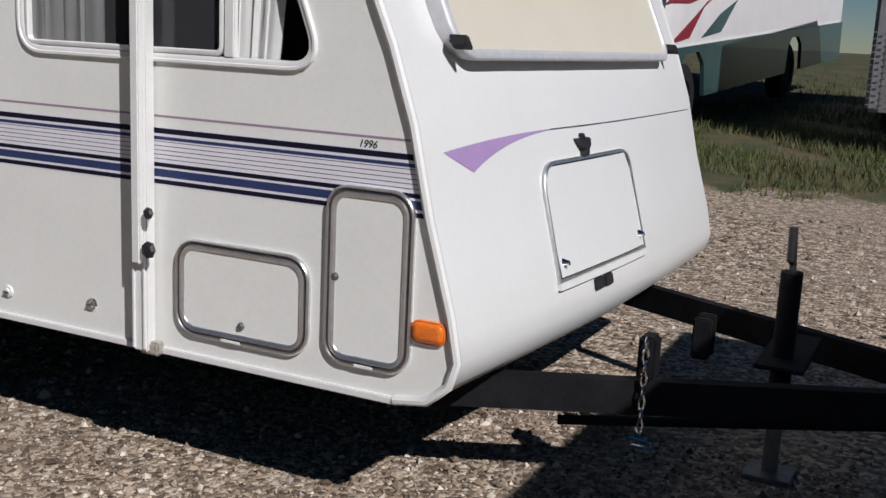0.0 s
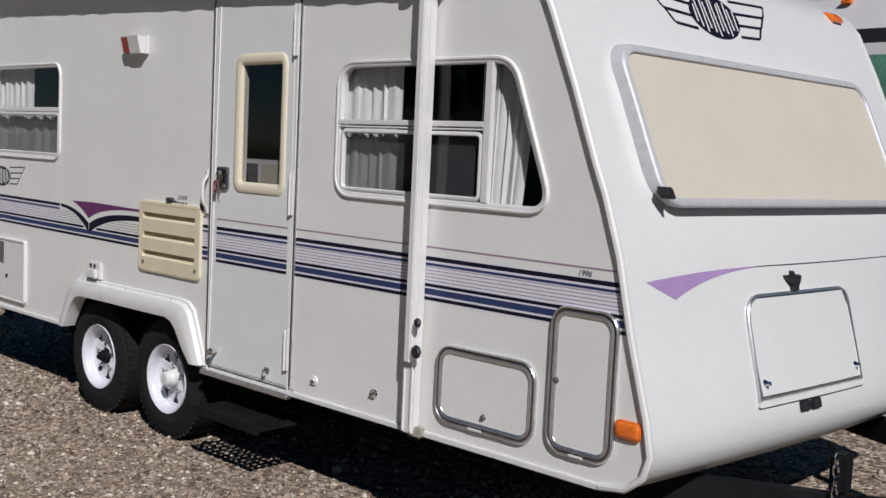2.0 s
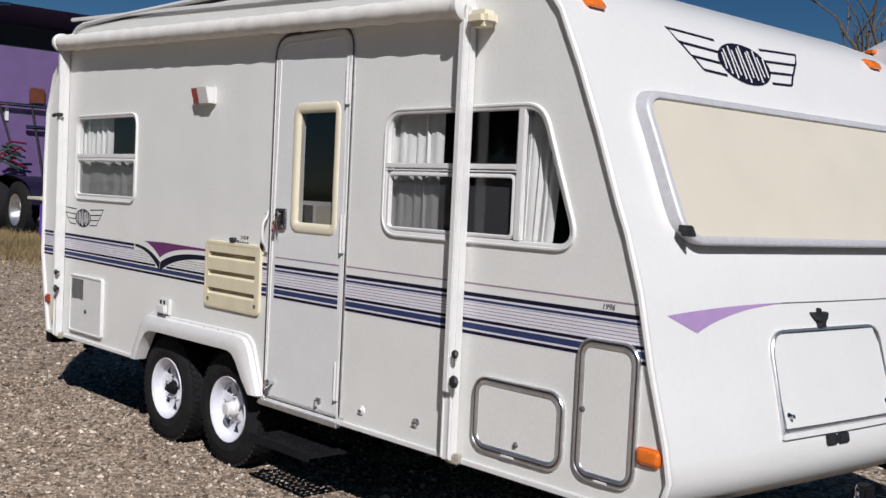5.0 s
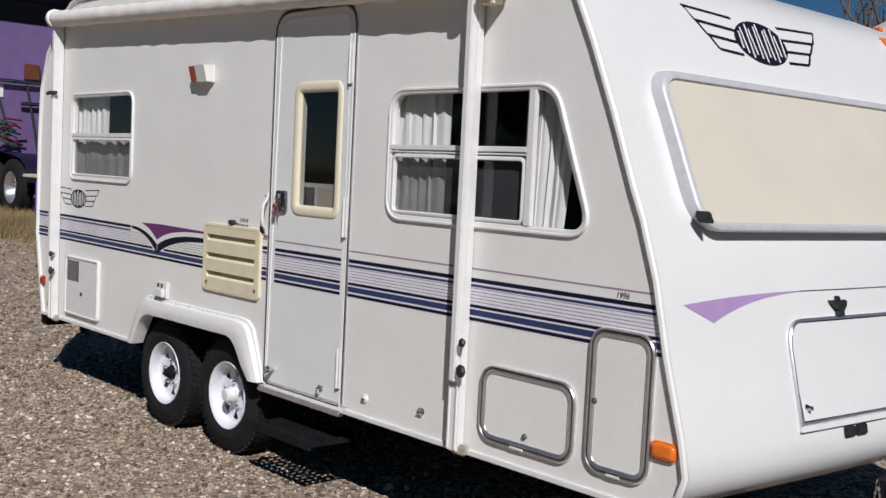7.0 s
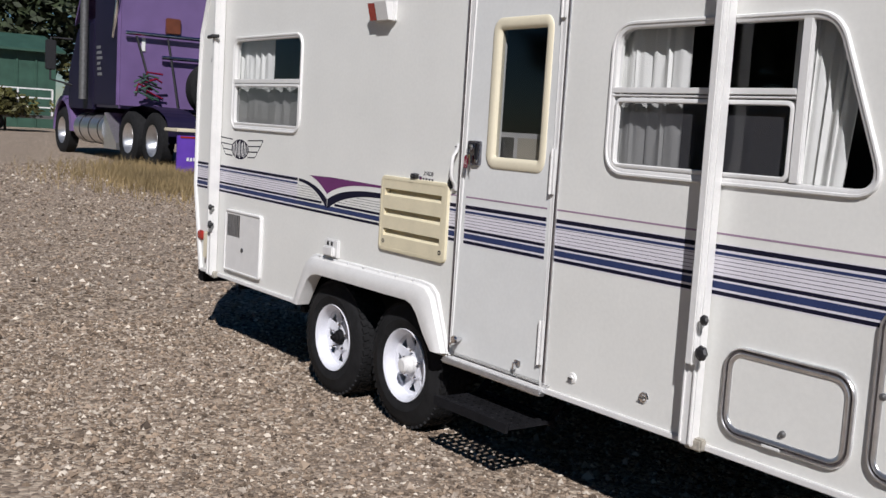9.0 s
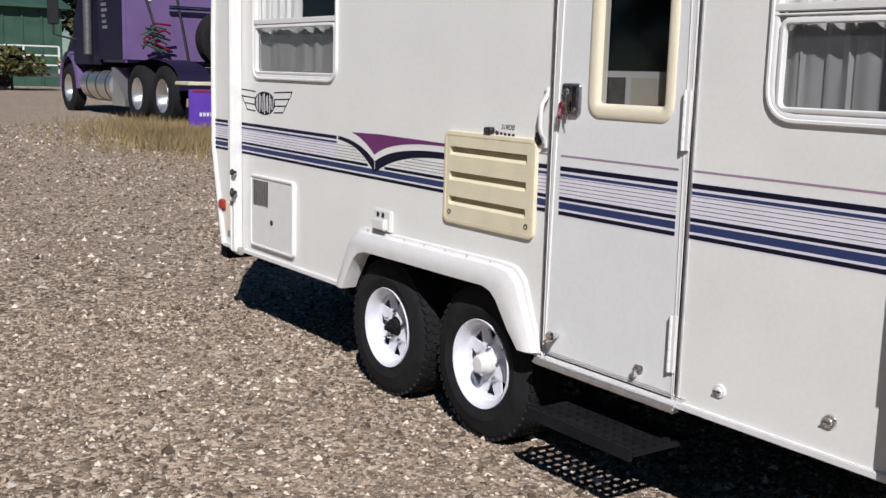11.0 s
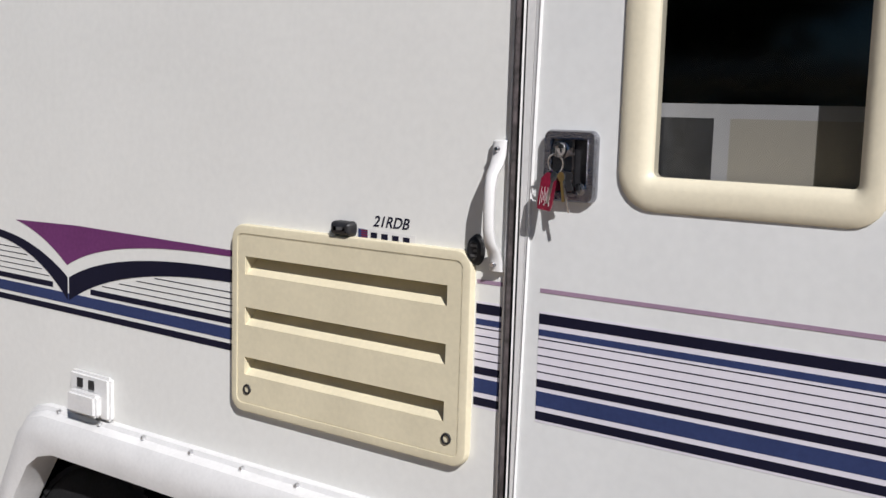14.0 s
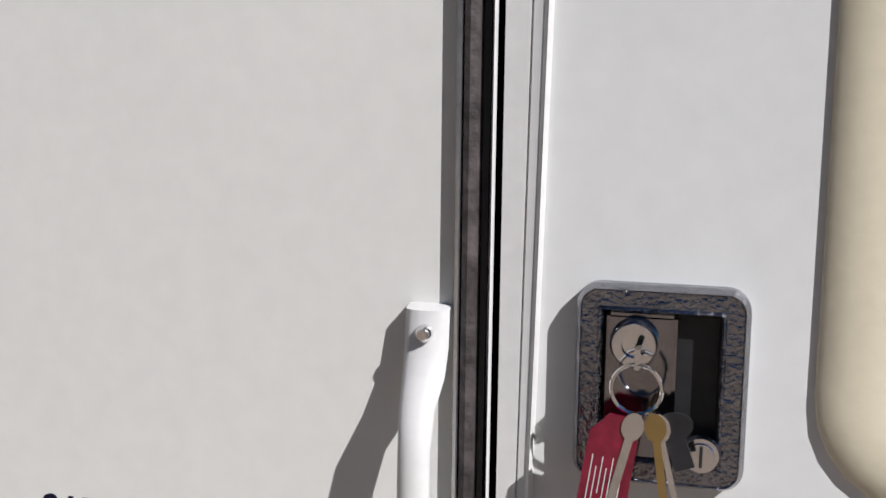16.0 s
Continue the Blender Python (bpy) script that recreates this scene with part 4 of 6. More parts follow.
def awning():
    a = thing("rolled_awning", "rolled white awning on two white folding arms", "awning")
    r, f = Vector((-0.84, -0.056, 2.405)), Vector((3.30, -0.056, 2.25))
    bm = bm_new()
    n = 60
    tube(bm, [r + (f - r) * (i / n) + Vector((0, 0, 0.003 * math.sin(i * 2.1))) for i in range(n + 1)], [0.052 + 0.0015 * math.sin(i * 1.7) - 0.006 * i / n for i in range(n + 1)], 20)
    part("roll", bm, M_AWN, a, "rolled pale awning fabric", smooth=True)
    bm = bm_new()
    box(bm, -0.8, 3.3, -0.014, 0.0, 2.40, 2.425, 0.004, Matrix.Translation((1.25, 0, 2.41)) @ Matrix.Rotation(radians(2.7), 4, "Y") @ Matrix.Translation((-1.25, 0, -2.36)))
    part("wall_rail", bm, M_WHITE, a)
    for x, top, foot in ((-0.83, 2.405, 0.43), (3.318, 2.25, 0.435)):
        bm = bm_new()
        box(bm, x - 0.027, x + 0.027, -0.045, -0.004, foot, top, 0.004)
        arm = part("arm", bm, M_WHITE, a)
        bm = bm_new()
        box(bm, x - 0.010, x + 0.022, -0.070, -0.046, foot + 0.28, top, 0.004)
        part("inner_arm", bm, M_WHITE, arm)
        for dx in (-0.0235, 0.0175):
            bm = bm_new()
            box(bm, x + dx, x + dx + 0.006, -0.052, -0.044, foot + 0.01, top - 0.02)
            part("lip", bm, M_WHITE, arm)
        bm = bm_new()
        lathe(bm, [(0.0, -0.03), (0.05, -0.03), (0.06, -0.02), (0.06, 0.02), (0.05, 0.03), (0, 0.03)], (0, 0, 0), 20)
        for v in bm.verts:
            v.co = Vector((x + v.co.y * 0.6, -0.058 + v.co.x, top + v.co.z))
        part("end_cap", bm, M_WHITE, arm, smooth=True)
        bm = bm_new()
        box(bm, x - 0.015, x + 0.06, -0.035, 0.0, foot - 0.012, foot + 0.03, 0.006)
        part("foot_bracket", bm, M_FOOT, arm, "dull cast foot bracket")
        for dz, rr in ((0.33, 0.026), (0.44, 0.018)):
            bm = bm_new()
            lathe(bm, [(0, -0.03), (rr * 0.6, -0.03), (rr, -0.022), (rr, -0.006), (rr * 0.5, 0.0), (rr * 0.4, 0.02)], (0, 0, 0), 7)
            for v in bm.verts:
                v.co = Vector((x + 0.055 - v.co.y * 0.4, -0.062 + v.co.y * 0.8, foot + dz + v.co.z)) + Vector((v.co.x, 0, 0))
            part("knob", bm, M_BLACK, arm)
    bm = bm_new()
    tube(bm, [(-0.87, -0.08, 1.92), (-0.80, -0.085, 1.925), (-0.77, -0.06, 1.925)], 0.012, 8)
    part("travel_clip", bm, M_BLACK, a)
    bm = bm_new()
    box(bm, 3.36, 3.47, -0.09, 0.0, 2.16, 2.225, 0.02)
    part("pull_flap", bm, M_SURROUND, a, "torn beige fabric flap")


def nose_fittings():
    c = thing("front_window_cover", "cream window cover in an aluminium frame on the nose", "window cover")
    o = rrect(0.225, 2.10, 1.364, 1.928, 0.10, 8)
    dense = []
    for i, p in enumerate(o):
        q = o[(i + 1) % len(o)]
        n = max(1, int(math.hypot(q[0] - p[0], q[1] - p[1]) / 0.12))
        dense += [(p[0] + (q[0] - p[0]) * k / n, p[1] + (q[1] - p[1]) * k / n) for k in range(n)]
    bm = bm_new()
    rim_ring(bm, dense, [(0, 0.0), (0.0, -0.045), (0.004, -0.052), (0.012, -0.056), (0.026, -0.056), (0.032, -0.05), (0.034, -0.044)])
    onto_nose(part("frame", bm, M_DULLALU, c, smooth=True))
    bm = bm_new()
    inner = offset(dense, 0.03)
    zs = sorted({round(z, 4) for x, z in inner})
    rows = []
    for z in zs:
        lo, hi = 9, -9
        for i, p in enumerate(inner):
            q = inner[(i + 1) % len(inner)]
            if min(p[1], q[1]) - 1e-5 <= z <= max(p[1], q[1]) + 1e-5:
                x = p[0] if abs(q[1] - p[1]) < 1e-6 else p[0] + (q[0] - p[0]) * (z - p[1]) / (q[1] - p[1])
                lo, hi = min(lo, x, *( [q[0]] if abs(q[1] - p[1]) < 1e-6 else [])), max(hi, x, *([q[0]] if abs(q[1] - p[1]) < 1e-6 else []))
        rows.append([(lo + (hi - lo) * k / 16, -0.046, z) for k in range(17)])
    loft(bm, rows)
    onto_nose(part("panel", bm, M_COVER, c, "plain cream panel", smooth=True))
    for y in (0.262, 2.13):
        bm = bm_new()
        box(bm, y - 0.055, y - 0.02, -0.07, -0.02, 1.405, 1.425, 0.005)
        box(bm, y - 0.045, y - 0.03, -0.078, -0.02, 1.395, 1.435, 0.004)
        onto_nose(part("latch", bm, M_BLACK, c))
    h = thing("front_hatch", "white service hatch in a bright frame on the nose", "hatch")
    o = round_poly([(0.612, 0.684), (1.385, 0.684), (1.405, 1.053), (0.642, 1.053)], [0.004, 0.004, 0.09, 0.09])
    bm = bm_new()
    rim_ring(bm, o, [(0, 0), (0, -0.008), (0.004, -0.012), (0.010, -0.012), (0.012, -0.004)])
    onto_nose(part("frame", bm, M_ALU, h, smooth=True))
    bm = bm_new()
    rim_ring(bm, offset(o, 0.0125), [(0, 0), (0, -0.005), (0.004, -0.006), (0.006, -0.004)])
    onto_nose(part("seal", bm, M_GASKET, h))
    bm = bm_new()
    loft(bm, [[(0.638 + 0.745 * k / 10, -0.007, z) for k in range(11)] for z in (0.70, 0.78, 0.88, 0.97)] + [[(0.68 + 0.67 * k / 10, -0.007, 1.037) for k in range(11)]])
    onto_nose(part("panel", bm, M_NOSE, h, smooth=True))
    bm = bm_new()
    for i in range(12):
        box(bm, 0.609 + i * 0.065, 0.609 + (i + 1) * 0.065, -0.013, 0.0, 0.664, 0.683)
    bmesh.ops.remove_doubles(bm, verts=bm.verts, dist=0.0005)
    onto_nose(part("hinge", bm, M_WHITE, h))
    for y in (0.667, 1.345):
        bm = bm_new()
        lathe(bm, [(0, -0.022), (0.008, -0.021), (0.009, -0.012), (0.013, 0)], (y, -0.006, 0.745), 14)
        onto_nose(part("lock", bm, M_CHROME, h, smooth=True))
    v = thing("vent_grille", "small black twin vent on the nose", "vent")
    for y in (0.912, 0.992):
        bm = bm_new()
        box(bm, y - 0.033, y + 0.033, -0.012, 0.0, 0.617, 0.657, 0.004)
        onto_nose(part("cover", bm, M_BLACK, v))
    p = thing("hatch_catch", "black catch above the front hatch", "catch")
    bm = bm_new()
    loft(bm, [[(0.975 + w * math.cos(a), -d, z) for a in (0, math.pi)] + [(0.975 - w, 0.0, z), (0.975 + w, 0.0, z)] for w, d, z in ((0.016, 0.02, 1.055), (0.012, 0.025, 1.075), (0.03, 0.025, 1.088), (0.052, 0.018, 1.108), (0.050, 0.012, 1.112))], True, True)
    box(bm, 0.969, 0.981, -0.02, 0.0, 1.105, 1.128, 0.003)
    onto_nose(part("body", bm, M_BLACK, p))
    # lilac swoosh and the thin line that runs on from it
    g = thing("nose_graphic", "lilac swoosh with a thin grey line on the nose", "graphic")
    up = curve_pts((0.105, 1.121), (0.40, 1.150), (0.755, 1.152), 16)
    low = curve_pts((0.246, 1.057), (0.44, 1.138), (0.755, 1.149), 16)
    bm = bm_new()
    rows = []
    for k in range(17):
        t = k / 16
        rows.append([(up[k][0], -0.0012, up[k][1]), (low[k][0], -0.0012, low[k][1])])
    loft(bm, rows)
    bmesh.ops.remove_doubles(bm, verts=bm.verts, dist=0.0002)
    onto_nose(part("swoosh", bm, M_LILAC, g, "lilac swoosh"))
    bm = bm_new()
    loft(bm, [[(0.755 + 1.62 * k / 24, -0.0012, z + 0.0 * k) for k in range(25)] for z in (1.1488, 1.1525)])
    onto_nose(part("line", bm, M_GREYSTEEL, g))
    for y in (0.20, WIDE - 0.20):
        k = thing("marker_lamp", "amber clearance lamp high on the nose", "lamp", group="marker lamps of the trailer")
        bm = bm_new()
        loft(bm, [[(x, -w, z) for x, z in rrect(y - 0.05 + d, y + 0.05 - d, 2.235 + d, 2.285 - d, 0.015)] for d, w in ((0, 0.0), (0, 0.012), (0.004, 0.024), (0.012, 0.03))], True)
        bm.verts.ensure_lookup_table()
        bm.faces.new(bm.verts[-28:])
        onto_nose(part("lens", bm, M_AMBER, k))


def hitch():
    t = thing("tow_hitch", "black steel A-frame tow hitch with a coupler", "hitch")
    for s in (-1, 1):
        bm = bm_new()
        a, b = Vector((3.9, 1.22 + s * 0.95, 0.36)), Vector((5.75, 1.22 + s * 0.06, 0.36))
        d = (b - a).normalized()
        side = Vector((-d.y, d.x, 0)) * 0.025
        loft(bm, [[p - side - Vector((0, 0, 0.055)), p + side - Vector((0, 0, 0.055)), p + side + Vector((0, 0, 0.055)), p - side + Vector((0, 0, 0.055))] for p in (a, b)], True, True)
        part("rail", bm, M_UNDER, t)
    bm = bm_new()
    box(bm, 4.98, 5.14, 0.98, 1.46, 0.415, 0.43, 0.004)
    part("cross_plate", bm, M_UNDER, t)
    bm = bm_new()
    box(bm, 5.7, 5.98, 1.16, 1.28, 0.37, 0.47, 0.03)
    part("coupler", bm, M_UNDER, t)
    for y in (0.95, 1.02):
        bm = bm_new()
        box(bm, 4.78, 4.84, y, y + 0.025, 0.42, 0.56, 0.006)
        part("spare_bracket", bm, M_UNDER, t)
    bm = bm_new()
    tube(bm, [(4.50, 0.62, 0.50)] + [(4.50 + 0.30 * i / 12, 0.62 + 0.12 * i / 12, 0.50 - 0.16 * math.sin(math.pi * i / 12)) for i in range(13)] + [(4.85, 0.8, 0.44)], 0.008, 8)
    part("breakaway_cable", bm, M_BLACK, t, smooth=True)
    j = thing("tongue_jack", "black screw jack standing on the hitch", "jack")
    bm = bm_new()
    tube(bm, [(5.05, 1.13, 0.20), (5.05, 1.13, 0.72)], 0.036, 18)
    part("tube", bm, M_UNDER, j, smooth=True)
    bm = bm_new()
    tube(bm, [(5.05, 1.13, 0.02), (5.05, 1.13, 0.20)], 0.027, 14)
    part("leg", bm, M_GREYSTEEL, j, smooth=True)
    bm = bm_new()
    box(bm, 4.97, 5.13, 1.05, 1.21, 0.0, 0.02, 0.003)
    part("foot", bm, M_GREYSTEEL, j)
    bm = bm_new()
    tube(bm, [(5.05, 1.13, 0.72), (5.05, 1.13, 0.745), (5.045, 1.12, 0.76), (5.04, 1.12, 0.87)], [0.012, 0.012, 0.017, 0.015], 10)
    part("crank_handle", bm, M_BLACK, j, smooth=True)
    w = thing("spring_bar", "steel sway spring bar hung on a short chain", "bar")
    bm = bm_new()
    tube(bm, [(4.45, 0.62, 0.24), (5.6, 1.1, 0.30)], 0.016, 10)
    part("bar", bm, M_UNDER, w, smooth=True)
    bm = bm_new()
    box(bm, 4.69, 4.745, 0.62, 0.70, 0.42, 0.56, 0.01)
    part("chain_clamp", bm, M_UNDER, w)
    for i in range(8):
        bm = bm_new()
        cz = 0.54 - i * 0.038
        ring = [(0.009 * math.cos(a) * (1 if i % 2 else 0), 0.009 * math.cos(a) * (0 if i % 2 else 1), 0.022 * math.sin(a)) for a in [2 * math.pi * k / 12 for k in range(13)]]
        tube(bm, [(4.72 + p[0], 0.612 + p[1], cz + p[2]) for p in ring], 0.0045, 6, False)
        part("chain_link", bm, M_CHROME, w, smooth=True)
    bm = bm_new()
    tube(bm, [(4.69, 0.612, 0.235), (4.76, 0.612, 0.23), (4.765, 0.60, 0.215), (4.70, 0.60, 0.215)], 0.005, 8)
    part("pin", bm, M_CHROME, w, smooth=True)


def entry_step():
    s = thing("entry_step", "black steel grating step below the door", "step")
    for y in (-0.13, 0.12):
        bm = bm_new()
        box(bm, 1.98, 2.50, y, y + 0.012, 0.255, 0.295)
        part("edge_bar", bm, M_UNDER, s)
    for i in range(12):
        bm = bm_new()
        x = 1.98 + i * 0.0465
        box(bm, x, x + 0.016, -0.118, 0.12, 0.27, 0.285)
        part("grating_bar", bm, M_UNDER, s)
    for k in range(5):
        bm = bm_new()
        box(bm, 1.98, 2.50, -0.09 + k * 0.045, -0.078 + k * 0.045, 0.2705, 0.2845)
        part("cross_bar", bm, M_UNDER, s)
    for x in (1.985, 2.485):
        bm = bm_new()
        loft(bm, [[(x + dx, y + dy, z) for dx, dy in ((0, 0), (0.008, 0), (0.008, 0.04), (0, 0.04))] for y, z in ((0.08, 0.27), (0.24, 0.44))], True, True)
        part("hanger", bm, M_UNDER, s)


def keys():
    k = thing("key_bunch", "keys with a red plastic tag hanging in the door lock", "keys")
    bm = bm_new()
    box(bm, 1.9815, 1.9845, -0.040, -0.021, 1.3635, 1.375, 0.0006)
    part("key", bm, M_CHROME, k)
    bm = bm_new()
    ring = [(1.983 + 0.0125 * math.cos(a), -0.036 - 0.003 * math.sin(a), 1.353 + 0.0135 * math.sin(a)) for a in [2 * math.pi * i / 24 for i in range(25)]]
    tube(bm, ring, 0.0011, 8, False)
    part("split_ring", bm, M_CHROME, k, smooth=True)
    m = Matrix.Translation((1.974, -0.036, 1.339)) @ Matrix.Rotation(radians(8), 4, "Y")
    bm = bm_new()
    plate(bm, [(-0.011, -0.056), (0.011, -0.056), (0.0125, -0.046), (0.0125, -0.012), (0.009, 0.0), (-0.004, 0.0), (-0.012, -0.010), (-0.0125, -0.046)], [], -0.0016, 0.0016)
    bm.transform(m)
    part("tag", bm, M_REDTAG, k, "red plastic tag")
    for i in range(7):
        bm = bm_new()
        box(bm, -0.0085 + 0.0026 * i, -0.0080 + 0.0026 * i, -0.0019, -0.0015, -0.050 + 0.004 * (i % 3), -0.022 - 0.006 * (i % 2), 0, m)
        part("print_bar", bm, M_WHITE, k)
    for dx, ang, mm, ln, wd in ((0.004, 14, M_CHROME, 0.05, 0.0042), (0.012, -8, M_BRASS, 0.045, 0.004), (0.018, -20, M_BLACK, 0.030, 0.010), (0.013, -14, M_CHROME, 0.062, 0.003)):
        m2 = Matrix.Translation((1.980 + dx, -0.038 + dx * 0.2, 1.342)) @ Matrix.Rotation(radians(ang), 4, "Y")
        bm = bm_new()
        plate(bm, ellipse(0, -0.008, max(wd * 1.1, 0.0055), 0.0075, 16), [], -0.0011, 0.0011)
        plate(bm, [(-wd / 2, -ln), (wd / 2, -ln), (wd / 2, -0.014), (-wd / 2, -0.014)], [], -0.0009, 0.0009)
        bm.transform(m2)
        part("key", bm, mm, k)


def roof_unit():
    r = thing("roof_air_conditioner", "white ribbed air conditioner on the roof", "air conditioner")
    bm = bm_new()
    loft(bm, [[(x, y, z) for x, y in rrect(-0.62 + d, 0.42 - d, 0.82 + d, 1.5 - d, 0.12)] for d, z in ((0.03, 2.51), (0.0, 2.56), (0.01, 2.74), (0.05, 2.82), (0.12, 2.85))], True, True)
    part("shroud", bm, M_WHITE, r, smooth=True)
    for i in range(10):
        bm = bm_new()
        box(bm, -0.45 + i * 0.07, -0.41 + i * 0.07, 0.812, 0.83, 2.60, 2.71, 0.003)
        part("rib", bm, M_WHITE, r)


roof_unit()
side_fittings()
lettering()
awning()
nose_fittings()
hitch()
entry_step()
keys()


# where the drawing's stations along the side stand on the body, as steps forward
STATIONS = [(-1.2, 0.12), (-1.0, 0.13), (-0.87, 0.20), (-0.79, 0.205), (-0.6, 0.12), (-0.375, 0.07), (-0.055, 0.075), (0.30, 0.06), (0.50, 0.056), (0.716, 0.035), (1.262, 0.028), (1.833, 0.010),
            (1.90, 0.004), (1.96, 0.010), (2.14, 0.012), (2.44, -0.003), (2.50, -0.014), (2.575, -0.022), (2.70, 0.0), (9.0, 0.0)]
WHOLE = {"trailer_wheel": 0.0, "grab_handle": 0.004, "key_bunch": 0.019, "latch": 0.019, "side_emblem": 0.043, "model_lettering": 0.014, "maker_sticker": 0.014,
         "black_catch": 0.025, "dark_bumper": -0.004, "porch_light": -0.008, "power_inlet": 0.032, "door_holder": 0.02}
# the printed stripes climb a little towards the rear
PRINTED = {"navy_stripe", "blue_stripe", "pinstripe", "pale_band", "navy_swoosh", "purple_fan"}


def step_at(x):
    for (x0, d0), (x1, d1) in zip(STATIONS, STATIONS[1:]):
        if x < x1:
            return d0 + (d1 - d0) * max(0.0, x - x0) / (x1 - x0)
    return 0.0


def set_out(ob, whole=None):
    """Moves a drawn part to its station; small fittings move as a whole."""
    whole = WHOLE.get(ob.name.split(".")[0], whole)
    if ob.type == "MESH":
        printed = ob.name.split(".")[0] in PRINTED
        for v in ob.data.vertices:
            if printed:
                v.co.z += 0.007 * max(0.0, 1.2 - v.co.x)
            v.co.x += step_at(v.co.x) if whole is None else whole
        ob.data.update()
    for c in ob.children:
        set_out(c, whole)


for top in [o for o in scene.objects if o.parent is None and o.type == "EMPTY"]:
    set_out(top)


# ---- the yard around ----
M_TRUCK = mat("purple_truck_paint", (0.14, 0.09, 0.21), 0.35, vary=0.08, scale=3, coat=0.4)
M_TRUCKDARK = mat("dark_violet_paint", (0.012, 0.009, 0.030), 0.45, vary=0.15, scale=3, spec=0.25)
M_TAIL = mat("violet_tail_panel", (0.12, 0.05, 0.38), 0.4, vary=0.1, scale=4)
M_RVWHITE = mat("motorhome_white", (0.62, 0.60, 0.60), 0.35, vary=0.05, scale=3)
M_RVGREEN = mat("motorhome_green", (0.035, 0.07, 0.075), 0.25, vary=0.2, scale=2, coat=0.4)
M_RVRED = mat("motorhome_red", (0.22, 0.02, 0.03), 0.35, vary=0.1)
M_SCREEN = mat("screen_curtain", (0.10, 0.26, 0.19), 0.8, vary=0.25, scale=3, fine=30)
M_BARK = mat("bark", (0.11, 0.085, 0.065), 0.9, vary=0.3, scale=8, bump=0.5, bscale=30)
M_LEAF = mat("dark_foliage", (0.035, 0.05, 0.018), 0.7, vary=0.5, scale=0.6, fine=6)
M_BUSH = mat("yellowing_foliage", (0.10, 0.095, 0.025), 0.7, vary=0.5, scale=1.5, fine=9)
M_SHED = mat("green_metal_siding", (0.035, 0.085, 0.06), 0.5, vary=0.2, scale=2, bump=0.1)
M_STUCCO = mat("cream_siding", (0.62, 0.56, 0.42), 0.7, vary=0.1, scale=3, bump=0.1)
M_GREYTRAILER = mat("grey_cargo_skin", (0.25, 0.25, 0.26), 0.4, 0.3, vary=0.15, scale=4)
# grass tones, darkened to include shade at the yard's edge
M_GRASS = mat("green_grass", (0.045, 0.07, 0.017), 0.8, vary=0.4, scale=1.2, fine=10, second=(0.09, 0.07, 0.027))
M_DRYGRASS = mat("dry_grass", (0.26, 0.19, 0.09), 0.85, vary=0.35, scale=1.2, fine=10)


